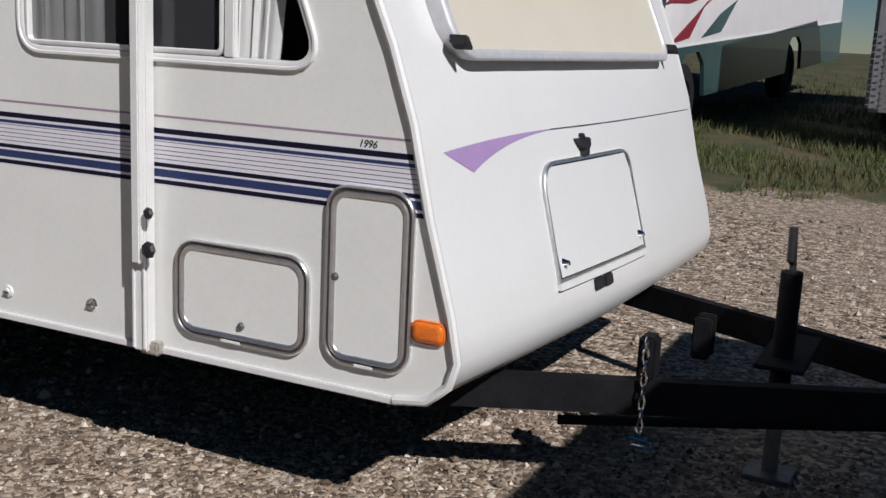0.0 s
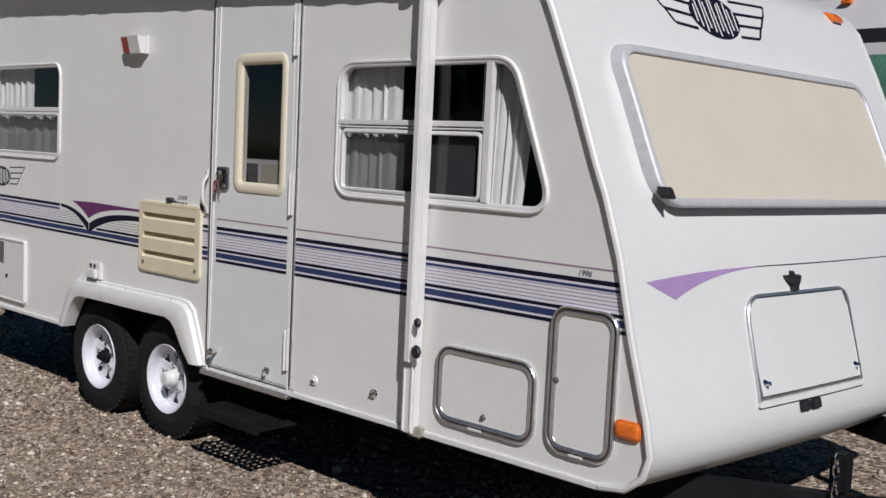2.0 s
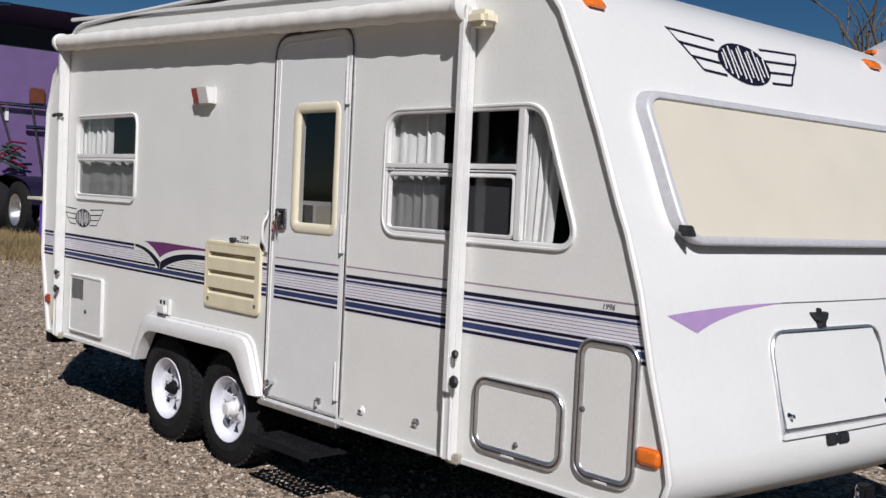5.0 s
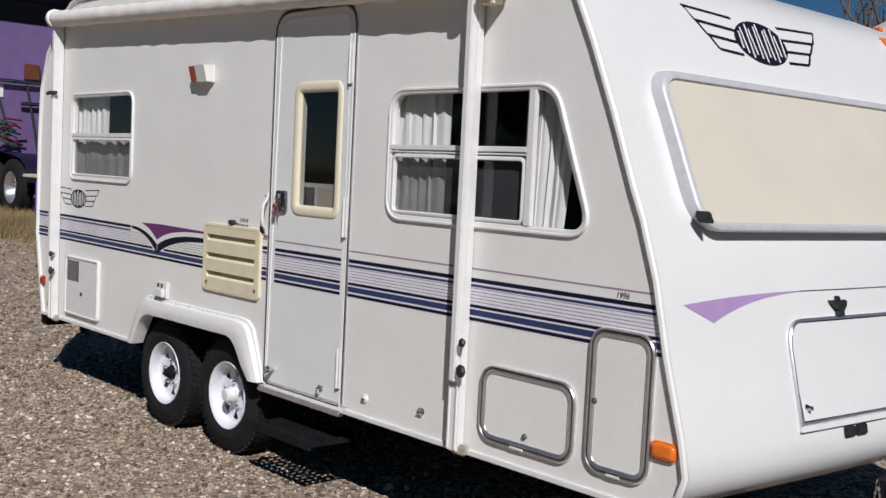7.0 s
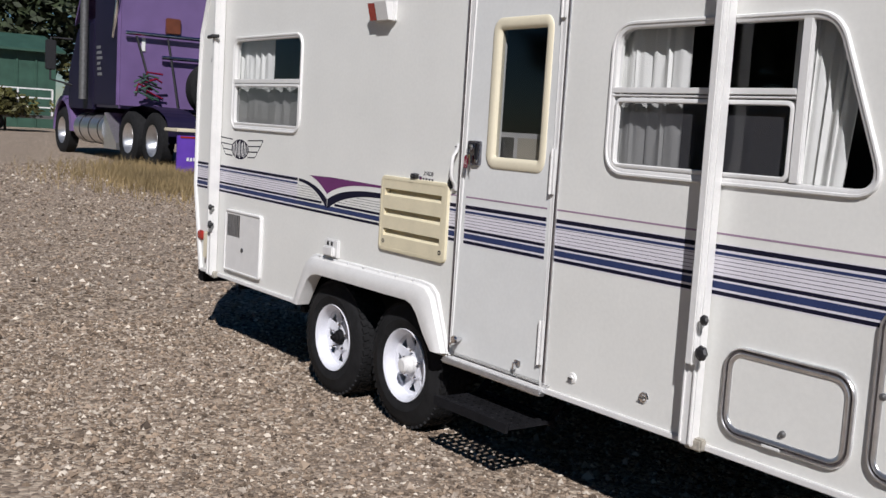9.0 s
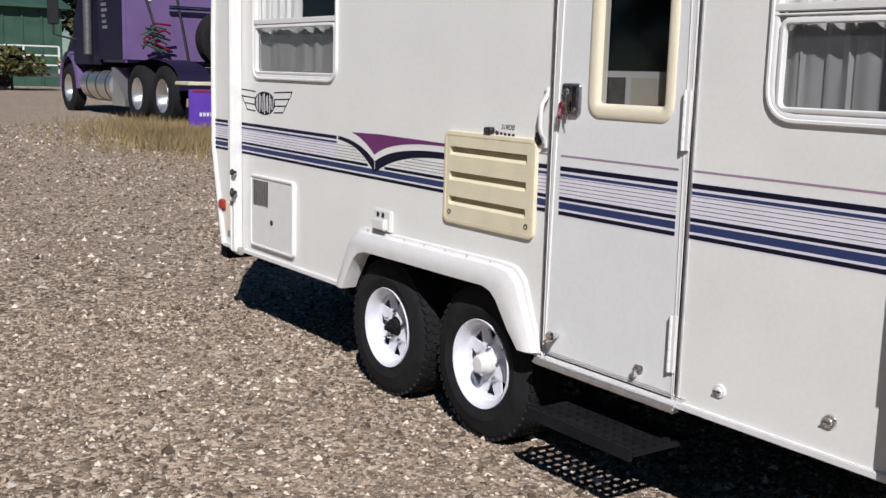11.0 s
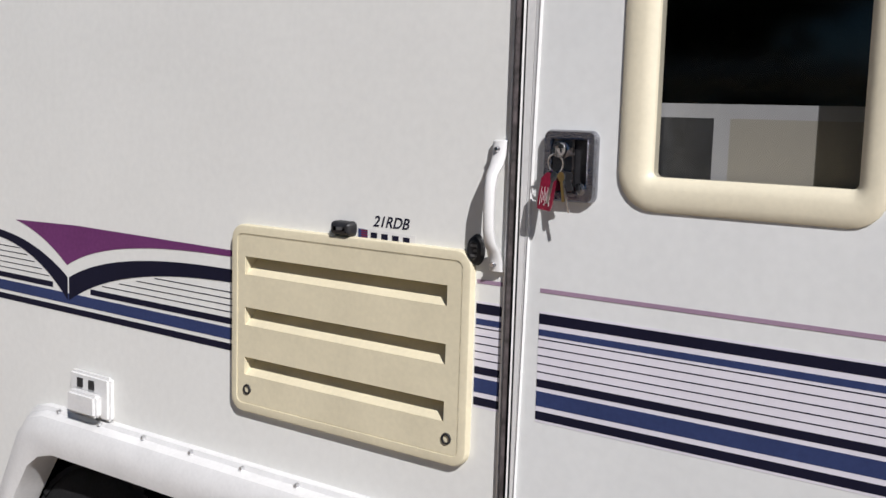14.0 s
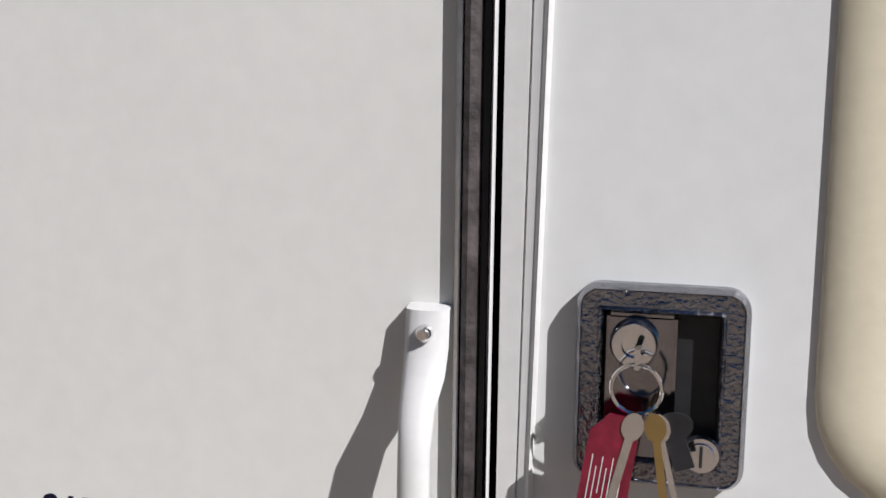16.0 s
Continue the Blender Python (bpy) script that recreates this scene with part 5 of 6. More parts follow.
def motorhome():
    m = thing("motorhome", "white and dark green motorhome with red swooshes, curtains drawn", "motorhome", (2.47, 8.83, 0.33))
    m.rotation_euler = (radians(4.0), 0, radians(-6.0))
    L, W = 8.4, 2.42
    # body in cross-sections from the front to the rear
    bm = bm_new()
    def ring(y, z0, z1, inset):
        return [(-W + inset, y, z0), (-inset, y, z0), (-inset, y, z1 - 0.25), (-inset - 0.08, y, z1 - 0.08), (-inset - 0.3, y, z1), (-W + 0.3 + inset, y, z1), (-W + 0.08 + inset, y, z1 - 0.08), (-W + inset, y, z1 - 0.25)]
    loft(bm, [ring(0.0, 1.02, 2.5, 0.12), ring(0.10, 1.02, 2.75, 0.04), ring(0.35, 1.02, 3.12, 0.0), ring(0.8, 1.02, 3.28, 0.0), ring(L, 1.02, 3.28, 0.0)], True, True)
    body = part("body", bm, M_RVWHITE, m, smooth=True)
    bm = bm_new()
    plate(bm, [(0.02, 0.42), (0.55, 0.42), (0.62, 0.80), (0.80, 0.95), (1.25, 0.95), (1.43, 0.80), (1.5, 0.42), (5.0, 0.42), (5.06, 0.8), (5.25, 0.92), (5.6, 0.92), (5.8, 0.8), (5.86, 0.42), (8.38, 0.42), (8.38, 1.03), (0.02, 1.03)], [], -0.03, 0.02)
    bm.transform(Matrix.Rotation(radians(90), 4, "Z"))
    part("skirt", bm, M_RVGREEN, m, "dark green lower skirt")
    bm = bm_new()
    box(bm, -W + 0.06, -0.05, 0.0, 0.12, 0.36, 1.03, 0.05)
    part("bumper", bm, M_RVGREEN, m, "dark green front bumper")
    bm = bm_new()
    box(bm, -0.5, -0.1, 0.05, 0.35, 0.18, 0.36, 0.03)
    part("air_dam", bm, M_RVWHITE, m)
    bm = bm_new()
    box(bm, -W + 0.15, -0.10, -0.012, 0.05, 1.56, 1.80, 0.02)
    part("cowl", bm, M_RVGREEN, m, "dark cowl under the windscreen")
    bm = bm_new()
    box(bm, -W + 0.13, -0.11, -0.010, 0.03, 1.50, 1.53)
    part("red_line", bm, M_RVRED, m)
    # windscreen: dark frame, curtain, glass
    bm = bm_new()
    loft(bm, [[(-W + 0.14, -0.004, 1.80), (-0.12, -0.004, 1.80)], [(-W + 0.14, 0.012, 2.50), (-0.12, 0.012, 2.50)], [(-W + 0.12, 0.085, 2.76), (-0.10, 0.085, 2.76)]])
    part("windscreen_frame", bm, M_BLACK, m)
    bm = bm_new()
    rows = []
    for z, y in ((1.87, -0.010), (2.2, -0.006), (2.47, 0.0)):
        rows.append([(-W + 0.22 + (W - 0.42) * k / 40, y - 0.012 + 0.010 * math.sin(k * 0.9 + z), z) for k in range(41)])
    loft(bm, rows)
    part("curtain", bm, M_SCREEN, m, "pale green drawn curtain", smooth=True)
    for x in (-0.36, -W + 0.36):
        bm = bm_new()
        box(bm, x - 0.17, x + 0.17, -0.02, 0.1, 1.06, 1.24, 0.03)
        h = part("headlight", bm, M_CHROME, m)
        bm = bm_new()
        box(bm, x - 0.06, x + 0.0, -0.026, 0.0, 1.09, 1.21, 0.01)
        part("lamp_divider", bm, M_GREYSTEEL, h)
    # swooshes on the side
    for pts, mm in (([(0.35, 1.08), (0.95, 1.30), (1.9, 1.62), (3.2, 1.78), (2.2, 1.72), (1.45, 1.50), (0.95, 1.12)], M_RVRED),
                    ([(1.35, 1.10), (2.0, 1.36), (3.0, 1.60), (4.4, 1.74), (3.2, 1.70), (2.6, 1.5), (2.05, 1.14)], M_RVGREEN),
                    ([(0.2, 1.52), (0.9, 1.50), (1.5, 1.58), (0.9, 1.68), (0.5, 1.66)], M_RVRED)):
        bm = bm_new()
        plate(bm, pts, [], -0.006, 0.004)
        bm.transform(Matrix.Rotation(radians(90), 4, "Z"))
        part("swoosh", bm, mm, m)
    bm = bm_new()
    box(bm, -0.004, 0.006, 0.1, 8.3, 1.03, 1.055)
    part("pale_line", bm, M_WHITE, m)
    for y0, y1 in ((0.45, 1.0), (2.1, 3.6), (4.6, 5.8)):
        bm = bm_new()
        box(bm, -0.01, 0.012, y0, y1, 1.95, 2.65, 0.005)
        part("side_window", bm, M_BLACK, m)
    for y in (1.02, 5.43):
        bm = bm_new()
        lathe(bm, [(0.0, -0.1), (0.2, -0.1), (0.21, -0.12), (0.34, -0.12), (0.40, -0.09), (0.41, 0.1), (0.0, 0.1)], (0, 0, 0), 28)
        bm.transform(Matrix.Translation((-0.16, y, 0.42)) @ Matrix.Rotation(radians(90), 4, "Z"))
        part("wheel", bm, M_RUBBER, m, smooth=True)
    for x in (-0.35, -0.9, -1.5, -2.05):
        bm = bm_new()
        box(bm, x - 0.06, x + 0.06, 0.25, 0.36, 3.06, 3.11, 0.01)
        part("clearance_lamp", bm, M_AMBER, m)
    bm = bm_new()
    tube(bm, [(-0.02, 0.25, 2.2), (0.16, 0.1, 2.15), (0.2, 0.08, 2.1)], 0.02, 8)
    box(bm, 0.12, 0.30, 0.03, 0.10, 1.75, 2.12, 0.03)
    part("mirror", bm, M_BLACK, m)


def semi_truck():
    t = thing("semi_truck", "purple semi truck tractor with a sleeper, parked facing away", "truck", (0.22, 0.27, -0.09))
    g = 0.46
    y0, y1 = 4.12, 6.62
    bm = bm_new()
    box(bm, -17.2, -15.7, y0, y1, 1.55, 4.22, 0.06)
    part("sleeper", bm, M_TRUCK, t, "purple sleeper box")
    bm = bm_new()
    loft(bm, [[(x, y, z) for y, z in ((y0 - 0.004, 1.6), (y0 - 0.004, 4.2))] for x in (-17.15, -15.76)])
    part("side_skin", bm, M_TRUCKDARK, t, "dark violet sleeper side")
    # hollow roof fairing, open to the rear
    bm = bm_new()
    prof = [(-18.6, 3.4), (-18.2, 4.0), (-17.6, 4.6), (-16.9, 4.95), (-15.75, 5.08)]
    loft(bm, [[(x, y0 + 0.02, min(z, 4.2)), (x, y0 + 0.02, z - 0.12), (x, y0 + 0.16, z), (x, y1 - 0.16, z), (x, y1 - 0.02, z - 0.12), (x, y1 - 0.02, min(z, 4.2))] for x, z in prof])
    part("roof_fairing", bm, M_TRUCK, t, smooth=True)
    # black sheets that paint the shade within the hollow fairing
    bm = bm_new()
    box(bm, -17.1, -17.0, y0 + 0.04, y1 - 0.04, 4.18, 4.85)
    box(bm, -17.0, -15.78, y0 + 0.04, y1 - 0.04, 4.222, 4.24)
    part("fairing_inside", bm, M_BLACK, t)
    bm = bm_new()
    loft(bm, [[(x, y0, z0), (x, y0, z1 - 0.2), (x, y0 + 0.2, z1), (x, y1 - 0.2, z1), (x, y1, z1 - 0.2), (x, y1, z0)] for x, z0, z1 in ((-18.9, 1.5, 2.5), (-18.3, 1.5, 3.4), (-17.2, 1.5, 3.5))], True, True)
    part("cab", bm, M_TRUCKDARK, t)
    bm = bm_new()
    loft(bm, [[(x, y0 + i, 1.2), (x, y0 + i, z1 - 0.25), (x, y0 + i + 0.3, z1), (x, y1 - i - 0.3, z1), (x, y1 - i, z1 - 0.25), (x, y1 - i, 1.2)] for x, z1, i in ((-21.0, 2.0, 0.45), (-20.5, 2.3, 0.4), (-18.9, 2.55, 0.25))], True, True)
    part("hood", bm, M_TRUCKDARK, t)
    bm = bm_new()
    loft(bm, [[(-19.35 + 0.72 * math.cos(a) * k, y0 + w, 0.99 + 0.78 * math.sin(a) * k) for a in [math.pi * i / 12 for i in range(13)]] for k, w in ((1.0, 0.55), (1.0, 0.0), (0.86, -0.02), (0.84, 0.02))])
    part("front_fender", bm, M_TRUCK, t, smooth=True)

    def big_wheel(x, y, face):
        bm = bm_new()
        lathe(bm, [(0.29, -0.12), (0.34, -0.14), (0.46, -0.14), (0.52, -0.10), (0.525, 0.10), (0.46, 0.14), (0.29, 0.12)], (x, y, g + 0.525), 36)
        w = part("wheel", bm, M_RUBBER, t, smooth=True)
        bm = bm_new()
        lathe(bm, [(0.0, 0.02), (0.10, 0.01), (0.12, -0.02), (0.2, 0.05), (0.27, -0.10), (0.295, -0.125), (0.30, -0.11)], (x, y, g + 0.525), 30)
        part("rim", bm, M_ALU, w, smooth=True)
    for x in (-19.35, -15.0, -13.72):
        for y in (y0 + 0.12, y1 - 0.12):
            big_wheel(x, y, 1)
    bm = bm_new()
    tube(bm, [(-18.4, y0 + 0.30, 1.10), (-16.5, y0 + 0.30, 1.10)], 0.33, 24)
    tank = part("fuel_tank", bm, M_ALU, t, "bright aluminium fuel tank", smooth=True)
    for x in (-18.0, -17.4, -16.8):
        bm = bm_new()
        tube(bm, [(x, y0 + 0.30, 1.10), (x + 0.05, y0 + 0.30, 1.10)], 0.338, 24)
        part("strap", bm, M_BLACK, tank)
    bm = bm_new()
    loft(bm, [[(x, y0 + 0.02, z) for z in (0.72, h)] + [(x, y0 + 0.5, z) for z in (h, 0.72)] for x, h in ((-16.5, 1.45), (-15.75, 0.85))], True, True)
    part("tank_fairing", bm, M_ALU, t)
    for y in (y0 + 0.75, y1 - 0.95):
        bm = bm_new()
        box(bm, -20.5, -12.3, y, y + 0.12, 1.12, 1.38)
        part("frame_rail", bm, M_UNDER, t)
    for y in (y0 + 0.05, y1 - 0.65):
        bm = bm_new()
        loft(bm, [[(-14.36 + 1.32 * math.cos(a), yy, 0.96 + 0.66 * math.sin(a) ** 0.5) for a in [math.pi * (i + 0.001) / 16.001 for i in range(17)]] for yy in (y, y + 0.6)])
        part("rear_fender", bm, M_TRUCKDARK, t)
    bm = bm_new()
    box(bm, -12.36, -12.30, 4.05, 6.5, 0.50, 1.14, 0.01)
    tail = part("tail_panel", bm, M_TAIL, t, "violet tail panel with a row of white marks")
    bm = bm_new()
    box(bm, -12.9, -12.28, 4.03, 6.52, 1.20, 1.26, 0.01)
    part("tail_board", bm, M_STUCCO, tail)
    bm = bm_new()
    box(bm, -12.298, -12.29, 4.1, 6.45, 1.10, 1.13)
    part("reflector_strip", bm, M_RED, tail)
    for i in range(9):
        bm = bm_new()
        box(bm, -12.298, -12.293, 4.22 + i * 0.062, 4.26 + i * 0.062, 0.70, 0.76)
        part("white_mark", bm, M_WHITE, tail)
    # exhaust stack and bright bars
    bm = bm_new()
    tube(bm, [(-17.5, y0 - 0.12, 1.7), (-17.5, y0 - 0.12, 4.6), (-17.48, y0 - 0.14, 4.78), (-17.35, y0 - 0.2, 4.9)], 0.085, 14)
    part("exhaust_pipe", bm, M_GREYSTEEL, t, smooth=True)
    bm = bm_new()
    tube(bm, [(-15.9, y0 - 0.03, 2.95), (-15.72, y0 - 0.03, 3.6), (-15.66, y0 + 0.02, 4.95), (-15.7, y0 + 0.5, 5.05)], 0.04, 10)
    part("corner_bar", bm, M_CHROME, t, smooth=True)
    for z, a, b in ((3.05, y0 + 0.1, y1), (2.62, y0 + 0.85, y1)):
        bm = bm_new()
        tube(bm, [(-15.58, a, z), (-15.58, b, z)], 0.04, 10)
        part("grab_bar", bm, M_CHROME, t, smooth=True)
    for y, z0, z1 in ((y0 + 1.1, 1.6, 3.0), (y0 + 0.45, 2.2, 3.0)):
        bm = bm_new()
        tube(bm, [(-15.6, y - 0.12, z1), (-15.56, y, (z0 + z1) / 2), (-15.5, y + 0.1, z0)], 0.025, 8)
        part("air_hose", bm, M_BLACK, t, smooth=True)
    bm = bm_new()
    box(bm, -15.70, -15.6, y0 + 0.95, y0 + 1.25, 3.1, 3.42, 0.02)
    part("work_lamp", bm, M_BROWN, t)
    bm = bm_new()
    box(bm, -15.70, -15.67, y0 + 0.47, y0 + 0.54, 2.72, 2.98)
    part("label_plate", bm, M_WHITE, t)
    for i in range(14):
        bm = bm_new()
        a = random.random() * 6.3
        tube(bm, [(-15.3, y0 + 0.45 + 0.25 * math.cos(a), 1.75 + 0.03 * i), (-15.25, y0 + 0.45 + 0.2 * math.sin(a * 2), 1.9 + 0.03 * i), (-15.3, y0 + 0.6 + 0.2 * math.cos(a + 2), 1.75 + 0.04 * i)], 0.022, 6)
        part("coiled_hose", bm, (M_SHED, M_REDTAG, M_BLACK, M_SHED)[i % 4], t, smooth=True)
    for i in range(6):
        bm = bm_new()
        box(bm, -17.0 + 0.02 * i, -16.75 + 0.06 * (i % 3), y0 - 0.012, y0 - 0.006, 2.75 - i * 0.11, 2.81 - i * 0.11)
        part("side_mark", bm, M_GREYTRAILER, t)
    bm = bm_new()
    tube(bm, [(-18.7, y0, 3.0), (-18.75, y0 - 0.45, 3.0), (-18.75, y0 - 0.45, 2.1), (-18.7, y0, 2.0)], 0.025, 8)
    box(bm, -18.80, -18.70, y0 - 0.56, y0 - 0.34, 2.3, 2.95, 0.02)
    part("mirror", bm, M_BLACK, t)
    s = thing("spare_tyre", "large black truck tyre standing behind the sleeper", "tyre", (-14.33, 5.89, 1.93))
    bm = bm_new()
    lathe(bm, [(0.29, -0.12), (0.34, -0.14), (0.46, -0.14), (0.52, -0.10), (0.525, 0.10), (0.46, 0.14), (0.29, 0.12), (0.27, 0.0), (0.29, -0.12)], (0, 0, 0), 40)
    bm.transform(Matrix.Rotation(radians(98), 4, "Z"))
    part("tyre", bm, M_RUBBER, s, smooth=True)
    bm = bm_new()
    box(bm, -15.6, -12.9, 4.9, 6.3, 1.38, 1.49, 0.02)
    part("deck_plate", bm, M_UNDER, t)


def cargo_trailer(name, at, rz, L, W, H, skin, label, diamond):
    c = thing(name, label, "trailer", at)
    c.rotation_euler = (0, 0, radians(rz))
    bm = bm_new()
    box(bm, 0, L, -W, 0, 0.45, H, 0.04)
    part("body", bm, skin, c)
    for x in (L * 0.5, L * 0.5 + 0.8):
        bm = bm_new()
        lathe(bm, [(0.0, -0.06), (0.18, -0.08), (0.2, -0.1), (0.30, -0.1), (0.34, -0.06), (0.34, 0.1), (0.0, 0.1)], (x, -W + 0.12, 0.34), 24)
        part("wheel", bm, M_RUBBER, c, smooth=True)
        bm = bm_new()
        lathe(bm, [(0.0, 0.1), (0.18, 0.1), (0.30, 0.1), (0.34, 0.06), (0.34, -0.1), (0.0, -0.1)], (x, -0.12, 0.34), 24)
        part("wheel", bm, M_RUBBER, c, smooth=True)
    if diamond:
        bm = bm_new()
        box(bm, -0.006, 0.0, -W + 0.02, -0.14, 0.46, 1.32)
        p = part("stone_guard", bm, M_ALU, c, "diamond plate stone guard")
        bm = bm_new()
        for i in range(17):
            for j in range(24):
                y = -W + 0.10 + i * 0.125 + (0.06 if j % 2 else 0)
                box(bm, -0.010, -0.005, y, y + 0.035, 0.49 + j * 0.034, 0.503 + j * 0.034)
        q = part("raised_diamonds", bm, M_CHROME, p)
        tagged(q, kind="stuff")


def leaf_cloud(bm, centre, rad, n, size, rnd):
    for _ in range(n):
        while True:
            p = Vector((rnd.uniform(-1, 1), rnd.uniform(-1, 1), rnd.uniform(-1, 1)))
            if 0.15 < p.length < 1:
                break
        p = Vector(centre) + Vector((p.x * rad[0], p.y * rad[1], p.z * rad[2]))
        a = Vector((rnd.uniform(-1, 1), rnd.uniform(-1, 1), rnd.uniform(-0.6, 0.6))).normalized() * size * rnd.uniform(0.6, 1.4)
        b = a.cross(Vector((rnd.uniform(-1, 1), rnd.uniform(-1, 1), rnd.uniform(-1, 1)))).normalized() * size * 0.5
        bm.faces.new([bm.verts.new(p - a), bm.verts.new(p + b), bm.verts.new(p + a), bm.verts.new(p - b)])


def leafy_tree(x, y, h, spread, seed, material, label, leaves=1500, name="tree", size=0.22):
    rnd = random.Random(seed)
    z = height(x, y)
    t = thing(name, label, "tree" if name == "tree" else "bush", (x, y, z))
    bm = bm_new()
    tube(bm, [(0, 0, 0), (0.05 * h * rnd.uniform(-1, 1), 0, 0.3 * h), (0.04 * h, 0.03 * h, 0.75 * h)], [0.035 * h, 0.025 * h, 0.008 * h], 8)
    part("trunk", bm, M_BARK, t, smooth=True)
    bm2 = bm_new()
    for k in range(9):
        a = k * 2.4 + rnd.random()
        zz = h * rnd.uniform(0.25, 0.85)
        r = spread * rnd.uniform(0.4, 0.75) * (1.15 - zz / h)
        e = Vector((math.cos(a) * r, math.sin(a) * r, zz + 0.1 * h))
        bm = bm_new()
        tube(bm, [(0.02 * h, 0, zz * 0.9), tuple(e)], [0.012 * h, 0.004 * h], 6)
        part("limb", bm, M_BARK, t)
        leaf_cloud(bm2, e, (spread * 0.55, spread * 0.55, h * 0.17), leaves // 9, size, rnd)
    cr = part("crown", bm2, material, t)
    return t


def bare_tree(x, y, h, seed):
    rnd = random.Random(seed)
    t = thing("bare_tree", "leafless grey-brown tree with fine twigs", "tree", (x, y, height(x, y)))
    bm = bm_new()

    def grow(p, d, ln, r, depth):
        q = p + d * ln * 0.5 + Vector((rnd.uniform(-1, 1), rnd.uniform(-1, 1), 0)) * ln * 0.05
        e = p + d * ln
        tube(bm, [p, q, e], [r, r * 0.85, r * 0.65], 5, False)
        if depth:
            for _ in range(3 if depth > 2 else 2):
                nd = (d + Vector((rnd.uniform(-1, 1), rnd.uniform(-1, 1), rnd.uniform(-0.2, 0.6))) * 0.7).normalized()
                grow(e if rnd.random() < 0.6 else q, nd, ln * rnd.uniform(0.6, 0.85), r * 0.6, depth - 1)
    tube(bm, [(0, 0, 0), (0.1, 0, h * 0.22)], [0.03 * h, 0.022 * h], 8)
    part("trunk", bm, M_BARK, t, smooth=True)
    bm = bm_new()
    for k in range(4):
        a = k * 1.6 + rnd.random()
        grow(Vector((0.1, 0, h * 0.2)), Vector((math.cos(a) * 0.5, math.sin(a) * 0.5, 1)).normalized(), h * 0.24, 0.016 * h, 4)
    c = part("crown", bm, M_BARK, t)
    tagged(c, kind="stuff")


def surroundings():
    motorhome()
    semi_truck()
    cargo_trailer("cargo_trailer", (4.5, 9.6, 0.38), 90, 5.0, 2.2, 2.9, M_GREYTRAILER, "grey cargo trailer with a diamond plate front", True)
    # made-up trailer out of view, placed only to throw shadow over the hitch
    cargo_trailer("parked_trailer", (6.9, 1.15, 0.0), 0, 5.5, 2.5, 2.6, M_RVWHITE, "added unseen white box trailer that shades the tow hitch", False)
    # green shed, far off
    s = thing("green_shed", "long dark green metal shed below trees", "shed", (-46, 2, 0.40))
    bm = bm_new()
    box(bm, -3, 3, -12, 9, 0, 3.4)
    part("wall", bm, M_SHED, s)
    for i in range(26):
        bm = bm_new()
        box(bm, 2.99, 3.05, -11.9 + i * 0.8, -11.82 + i * 0.8, 0, 3.4)
        part("rib", bm, M_SHED, s)
    bm = bm_new()
    loft(bm, [[(-3.4, y, 3.4), (0, y, 4.2), (3.4, y, 3.4), (3.4, y, 3.3), (-3.4, y, 3.3)] for y in (-12.3, 9.3)], True, True)
    part("roof", bm, M_SHED, s)
    for i, (x, y, h, sp) in enumerate(((-58, -2, 9.5, 4.5), (-60, 6, 10.5, 5), (-57, 13, 9.5, 4.5), (-62, 19, 10, 5), (-56, 24, 8.5, 4), (-64, -9, 10, 5))):
        leafy_tree(x, y, h, sp, 10 + i, M_LEAF, "tall dark green tree behind the shed", 2600, size=0.35)
    for i, (x, y, h, sp) in enumerate(((-33, 9.6, 2.6, 1.6), (-35, 12.0, 3.2, 2.0), (-36, 7.2, 1.6, 1.4))):
        leafy_tree(x, y, h, sp, 40 + i, M_BUSH, "bush with yellowing leaves", 1400, "bush", 0.12)
    for i, (x, y, h) in enumerate(((-27, 17, 9.5), (-23, 18, 9), (-29, 24, 11), (-18, 20, 8.5), (-9, 30, 10), (-3, 33, 10.5))):
        bare_tree(x, y, h, 70 + i)
    # railed flat trailer by the shed
    r = thing("rail_trailer", "white railed utility trailer standing far off", "trailer", (-37, 7.9, 0.40))
    bm = bm_new()
    box(bm, -1.2, 1.2, -3, 1.0, 0.5, 0.62)
    part("bed", bm, M_GREYSTEEL, r)
    for y in (-2.9, -1.6, -0.3, 0.95):
        bm = bm_new()
        box(bm, 1.12, 1.2, y - 0.03, y + 0.03, 0.62, 1.6)
        part("post", bm, M_WHITE, r)
    for z in (0.9, 1.25, 1.58):
        bm = bm_new()
        box(bm, 1.13, 1.19, -2.9, 0.95, z, z + 0.05)
        part("rail", bm, M_WHITE, r)
    for y in (-1.9, -1.1):
        bm = bm_new()
        tube(bm, [(1.0, y, 0.32), (1.25, y, 0.32)], 0.32, 16)
        part("wheel", bm, M_RUBBER, r)
    # low building and trees across the yard, which the door glass mirrors
    b = thing("low_building", "low cream building with a white eave and dark windows", "building", (0, -17, 0))
    bm = bm_new()
    box(bm, -14, 9, -4, 0, 0, 2.25)
    part("wall", bm, M_STUCCO, b)
    bm = bm_new()
    box(bm, -14.4, 9.4, -4.3, 0.3, 2.25, 2.55)
    part("eave", bm, M_WHITE, b)
    for x in (-11.5, -8, -4.5, -1, 2.5, 6):
        bm = bm_new()
        box(bm, x, x + 1.6, -0.02, 0.03, 0.7, 1.9)
        w = part("window", bm, M_BLACK, b)
        bm = bm_new()
        box(bm, x - 0.08, x, -0.02, 0.06, 0.62, 1.98)
        box(bm, x + 1.6, x + 1.68, -0.02, 0.06, 0.62, 1.98)
        part("frame", bm, M_WHITE, w)
    for i in range(9):
        leafy_tree(-20 + i * 4.2, -25 - (i % 3) * 1.5, 10 + (i * 7 % 3), 4.2, 100 + i, M_LEAF, "tall dark tree behind the low building", 1500, size=0.5)


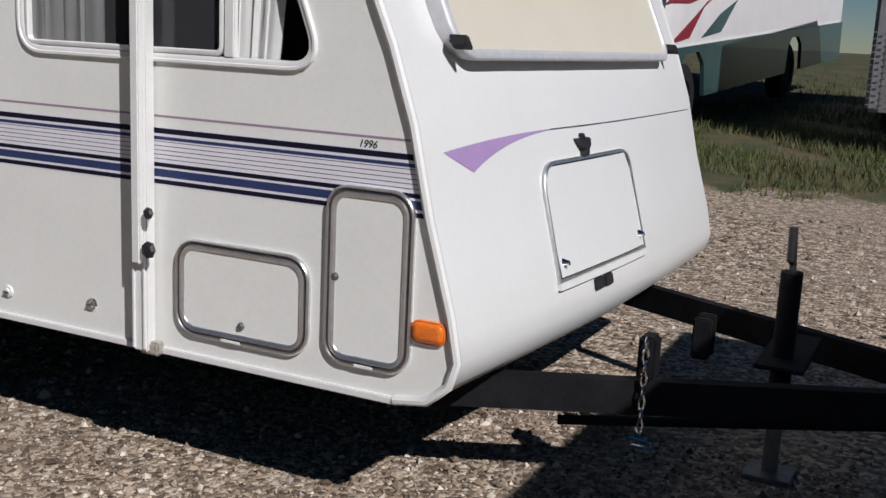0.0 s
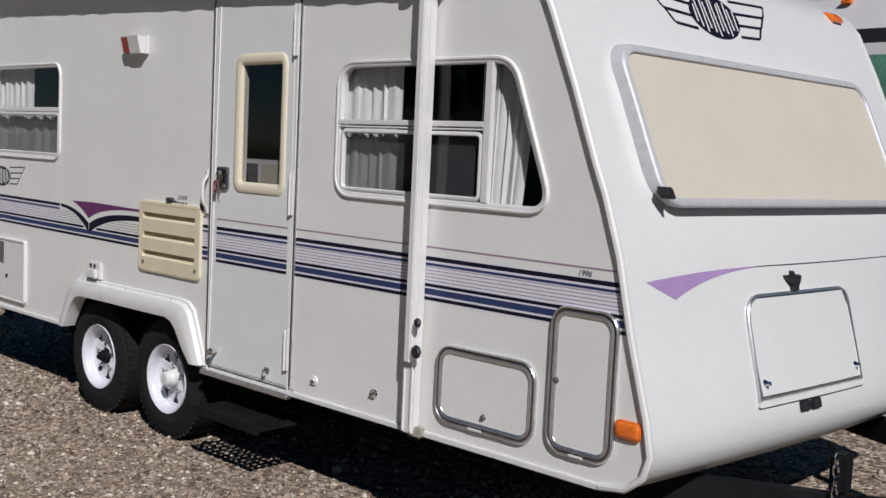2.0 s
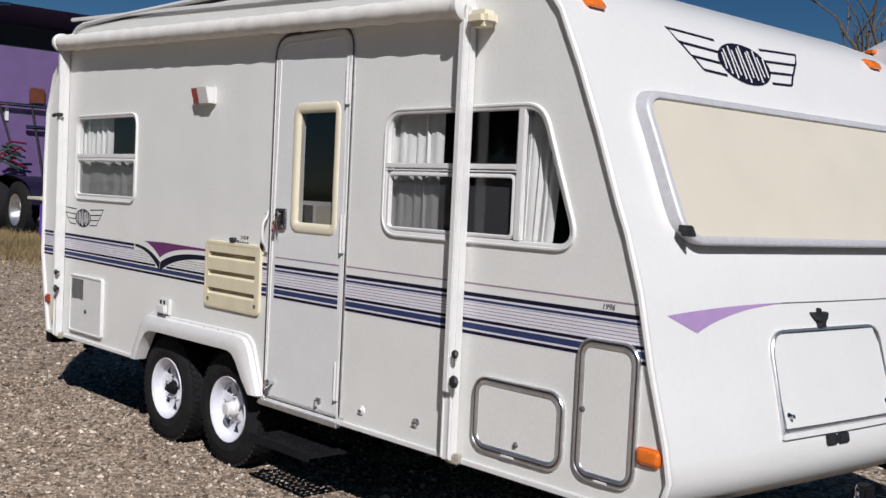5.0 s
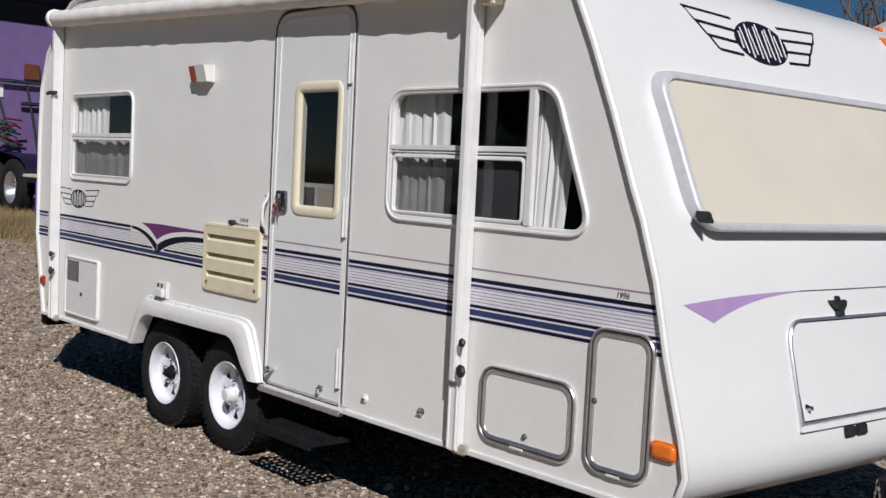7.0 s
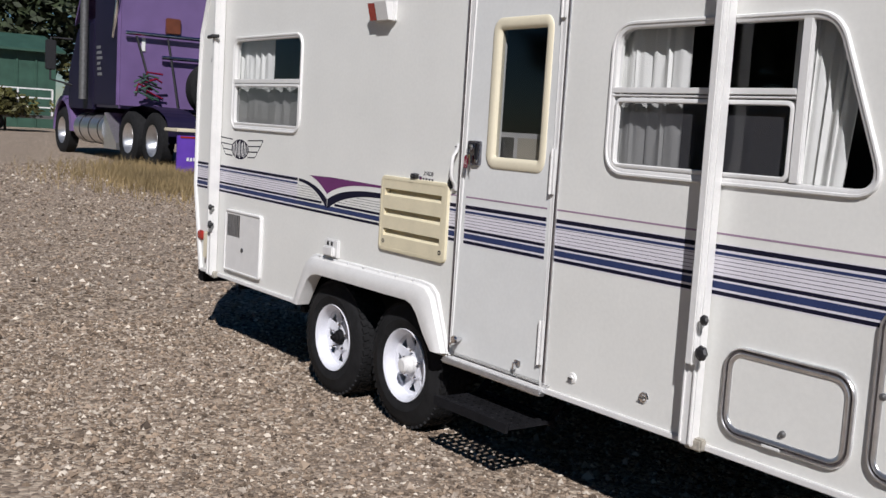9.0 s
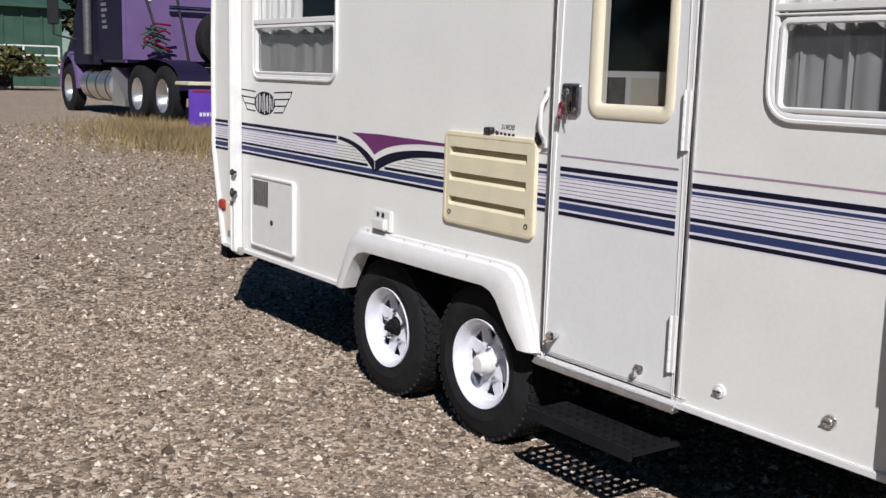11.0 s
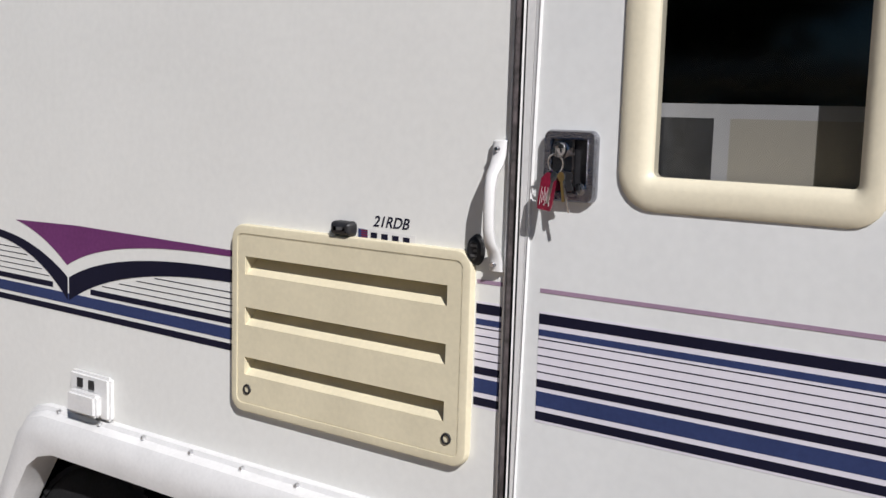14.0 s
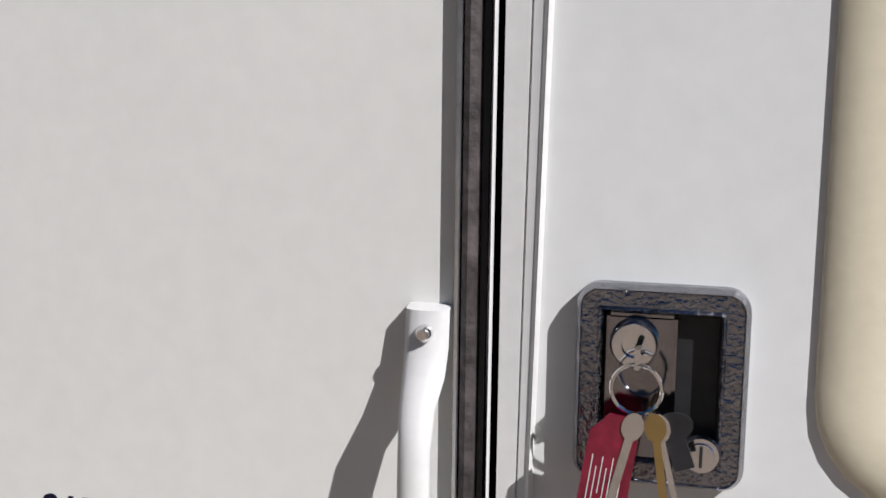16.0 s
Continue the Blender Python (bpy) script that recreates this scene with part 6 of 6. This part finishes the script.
def scatter():
    rng = np.random.default_rng(5)
    # loose stones
    n1, n2, n3 = 62000, 26000, 26000
    xs = np.concatenate([rng.uniform(-1.5, 6.0, n1), rng.uniform(-4, 7.5, n2), rng.uniform(-14, -1, n3)])
    ys = np.concatenate([rng.uniform(-1.7, 1.3, n1), rng.uniform(-2.5, 6.0, n2), rng.uniform(-3.5, 5.0, n3)])
    s = np.concatenate([rng.gamma(3.0, 0.0021, n1), rng.gamma(3.0, 0.0026, n2), rng.gamma(3.0, 0.004, n3)])
    s = np.clip(s, 0.003, 0.028)
    n = len(xs)
    zs = np.array([height(a, b) for a, b in zip(xs, ys)])
    unit = np.array([(1, 0, 0), (0, 1, 0), (-1, 0, 0), (0, -1, 0), (0, 0, 1), (0, 0, -1)], float)
    tri = np.array([(0, 1, 4), (1, 2, 4), (2, 3, 4), (3, 0, 4), (1, 0, 5), (2, 1, 5), (3, 2, 5), (0, 3, 5)])
    v = unit[None] * rng.uniform(0.7, 1.3, (n, 6, 1)) * s[:, None, None]
    v = v + rng.normal(0, 0.22, (n, 6, 3)) * s[:, None, None]
    a = rng.uniform(0, 6.28, n)
    c, q = np.cos(a)[:, None], np.sin(a)[:, None]
    v = np.stack([v[..., 0] * c - v[..., 1] * q, v[..., 0] * q + v[..., 1] * c, v[..., 2] * 0.75], -1)
    v += np.stack([xs, ys, zs + s * 0.25], -1)[:, None, :]
    f = (tri[None] + 6 * np.arange(n)[:, None, None]).reshape(-1, 3)
    me = bpy.data.meshes.new("gravel")
    me.from_pydata(v.reshape(-1, 3).tolist(), [], f.tolist())
    m = bpy.data.materials.new("loose_stone")
    m.use_nodes = True
    nd, lk = m.node_tree.nodes, m.node_tree.links
    geo, ramp = nd.new("ShaderNodeNewGeometry"), nd.new("ShaderNodeValToRGB")
    el = ramp.color_ramp.elements
    el[0].color, el[1].color = (0.06, 0.043, 0.03, 1), (0.66, 0.58, 0.48, 1)
    for p, col in ((0.3, (0.17, 0.125, 0.088, 1)), (0.6, (0.33, 0.25, 0.18, 1)), (0.82, (0.31, 0.265, 0.22, 1))):
        el.new(p).color = col
    lk.new(geo.outputs["Random Per Island"], ramp.inputs[0])
    lk.new(ramp.outputs[0], nd["Principled BSDF"].inputs["Base Color"])
    nd["Principled BSDF"].inputs["Roughness"].default_value = 0.85
    me.materials.append(m)
    tagged(new("gravel", me), "loose tan and grey gravel stones on the yard", "gravel", kind="stuff")

    def blades(name, xs, ys, h0, h1, material, label):
        k = len(xs)
        hh = rng.uniform(h0, h1, k)
        an = rng.uniform(0, 6.28, k)
        lean = rng.normal(0, 0.35, (k, 2)) * hh[:, None]
        z = np.array([height(p, q2) for p, q2 in zip(xs, ys)])
        w = 0.006 + 0.003 * rng.random(k)
        base = np.stack([xs, ys, z - 0.01], -1)
        side = np.stack([np.cos(an) * w, np.sin(an) * w, np.zeros(k)], -1)
        top = base + np.concatenate([lean, hh[:, None]], -1)
        vv = np.stack([base - side, base + side, top], 1).reshape(-1, 3)
        me2 = bpy.data.meshes.new(name)
        me2.from_pydata(vv.tolist(), [], np.arange(3 * k).reshape(-1, 3).tolist())
        me2.materials.append(material)
        tagged(new(name, me2), label, "grass", kind="stuff")
    k = 42000
    gx, gy = rng.uniform(-2, 8, k), 6.6 + rng.gamma(2.0, 2.2, k)
    keep = np.array([noise.noise((p * 0.8, q2 * 0.8, 3.0)) + 0.25 * (q2 > 7.6) > 0.0 for p, q2 in zip(gx, gy)]) & (gy < 22)
    blades("grass", gx[keep], gy[keep], 0.04, 0.16, M_GRASS, "patchy green and tan grass at the yard's edge")
    k = 26000
    gx, gy = rng.normal(-11.3, 1.3, k), rng.normal(4.7, 0.9, k)
    blades("dry_grass", gx, gy, 0.05, 0.26, M_DRYGRASS, "tuft of dry straw-coloured grass behind the truck")


surroundings()
scatter()
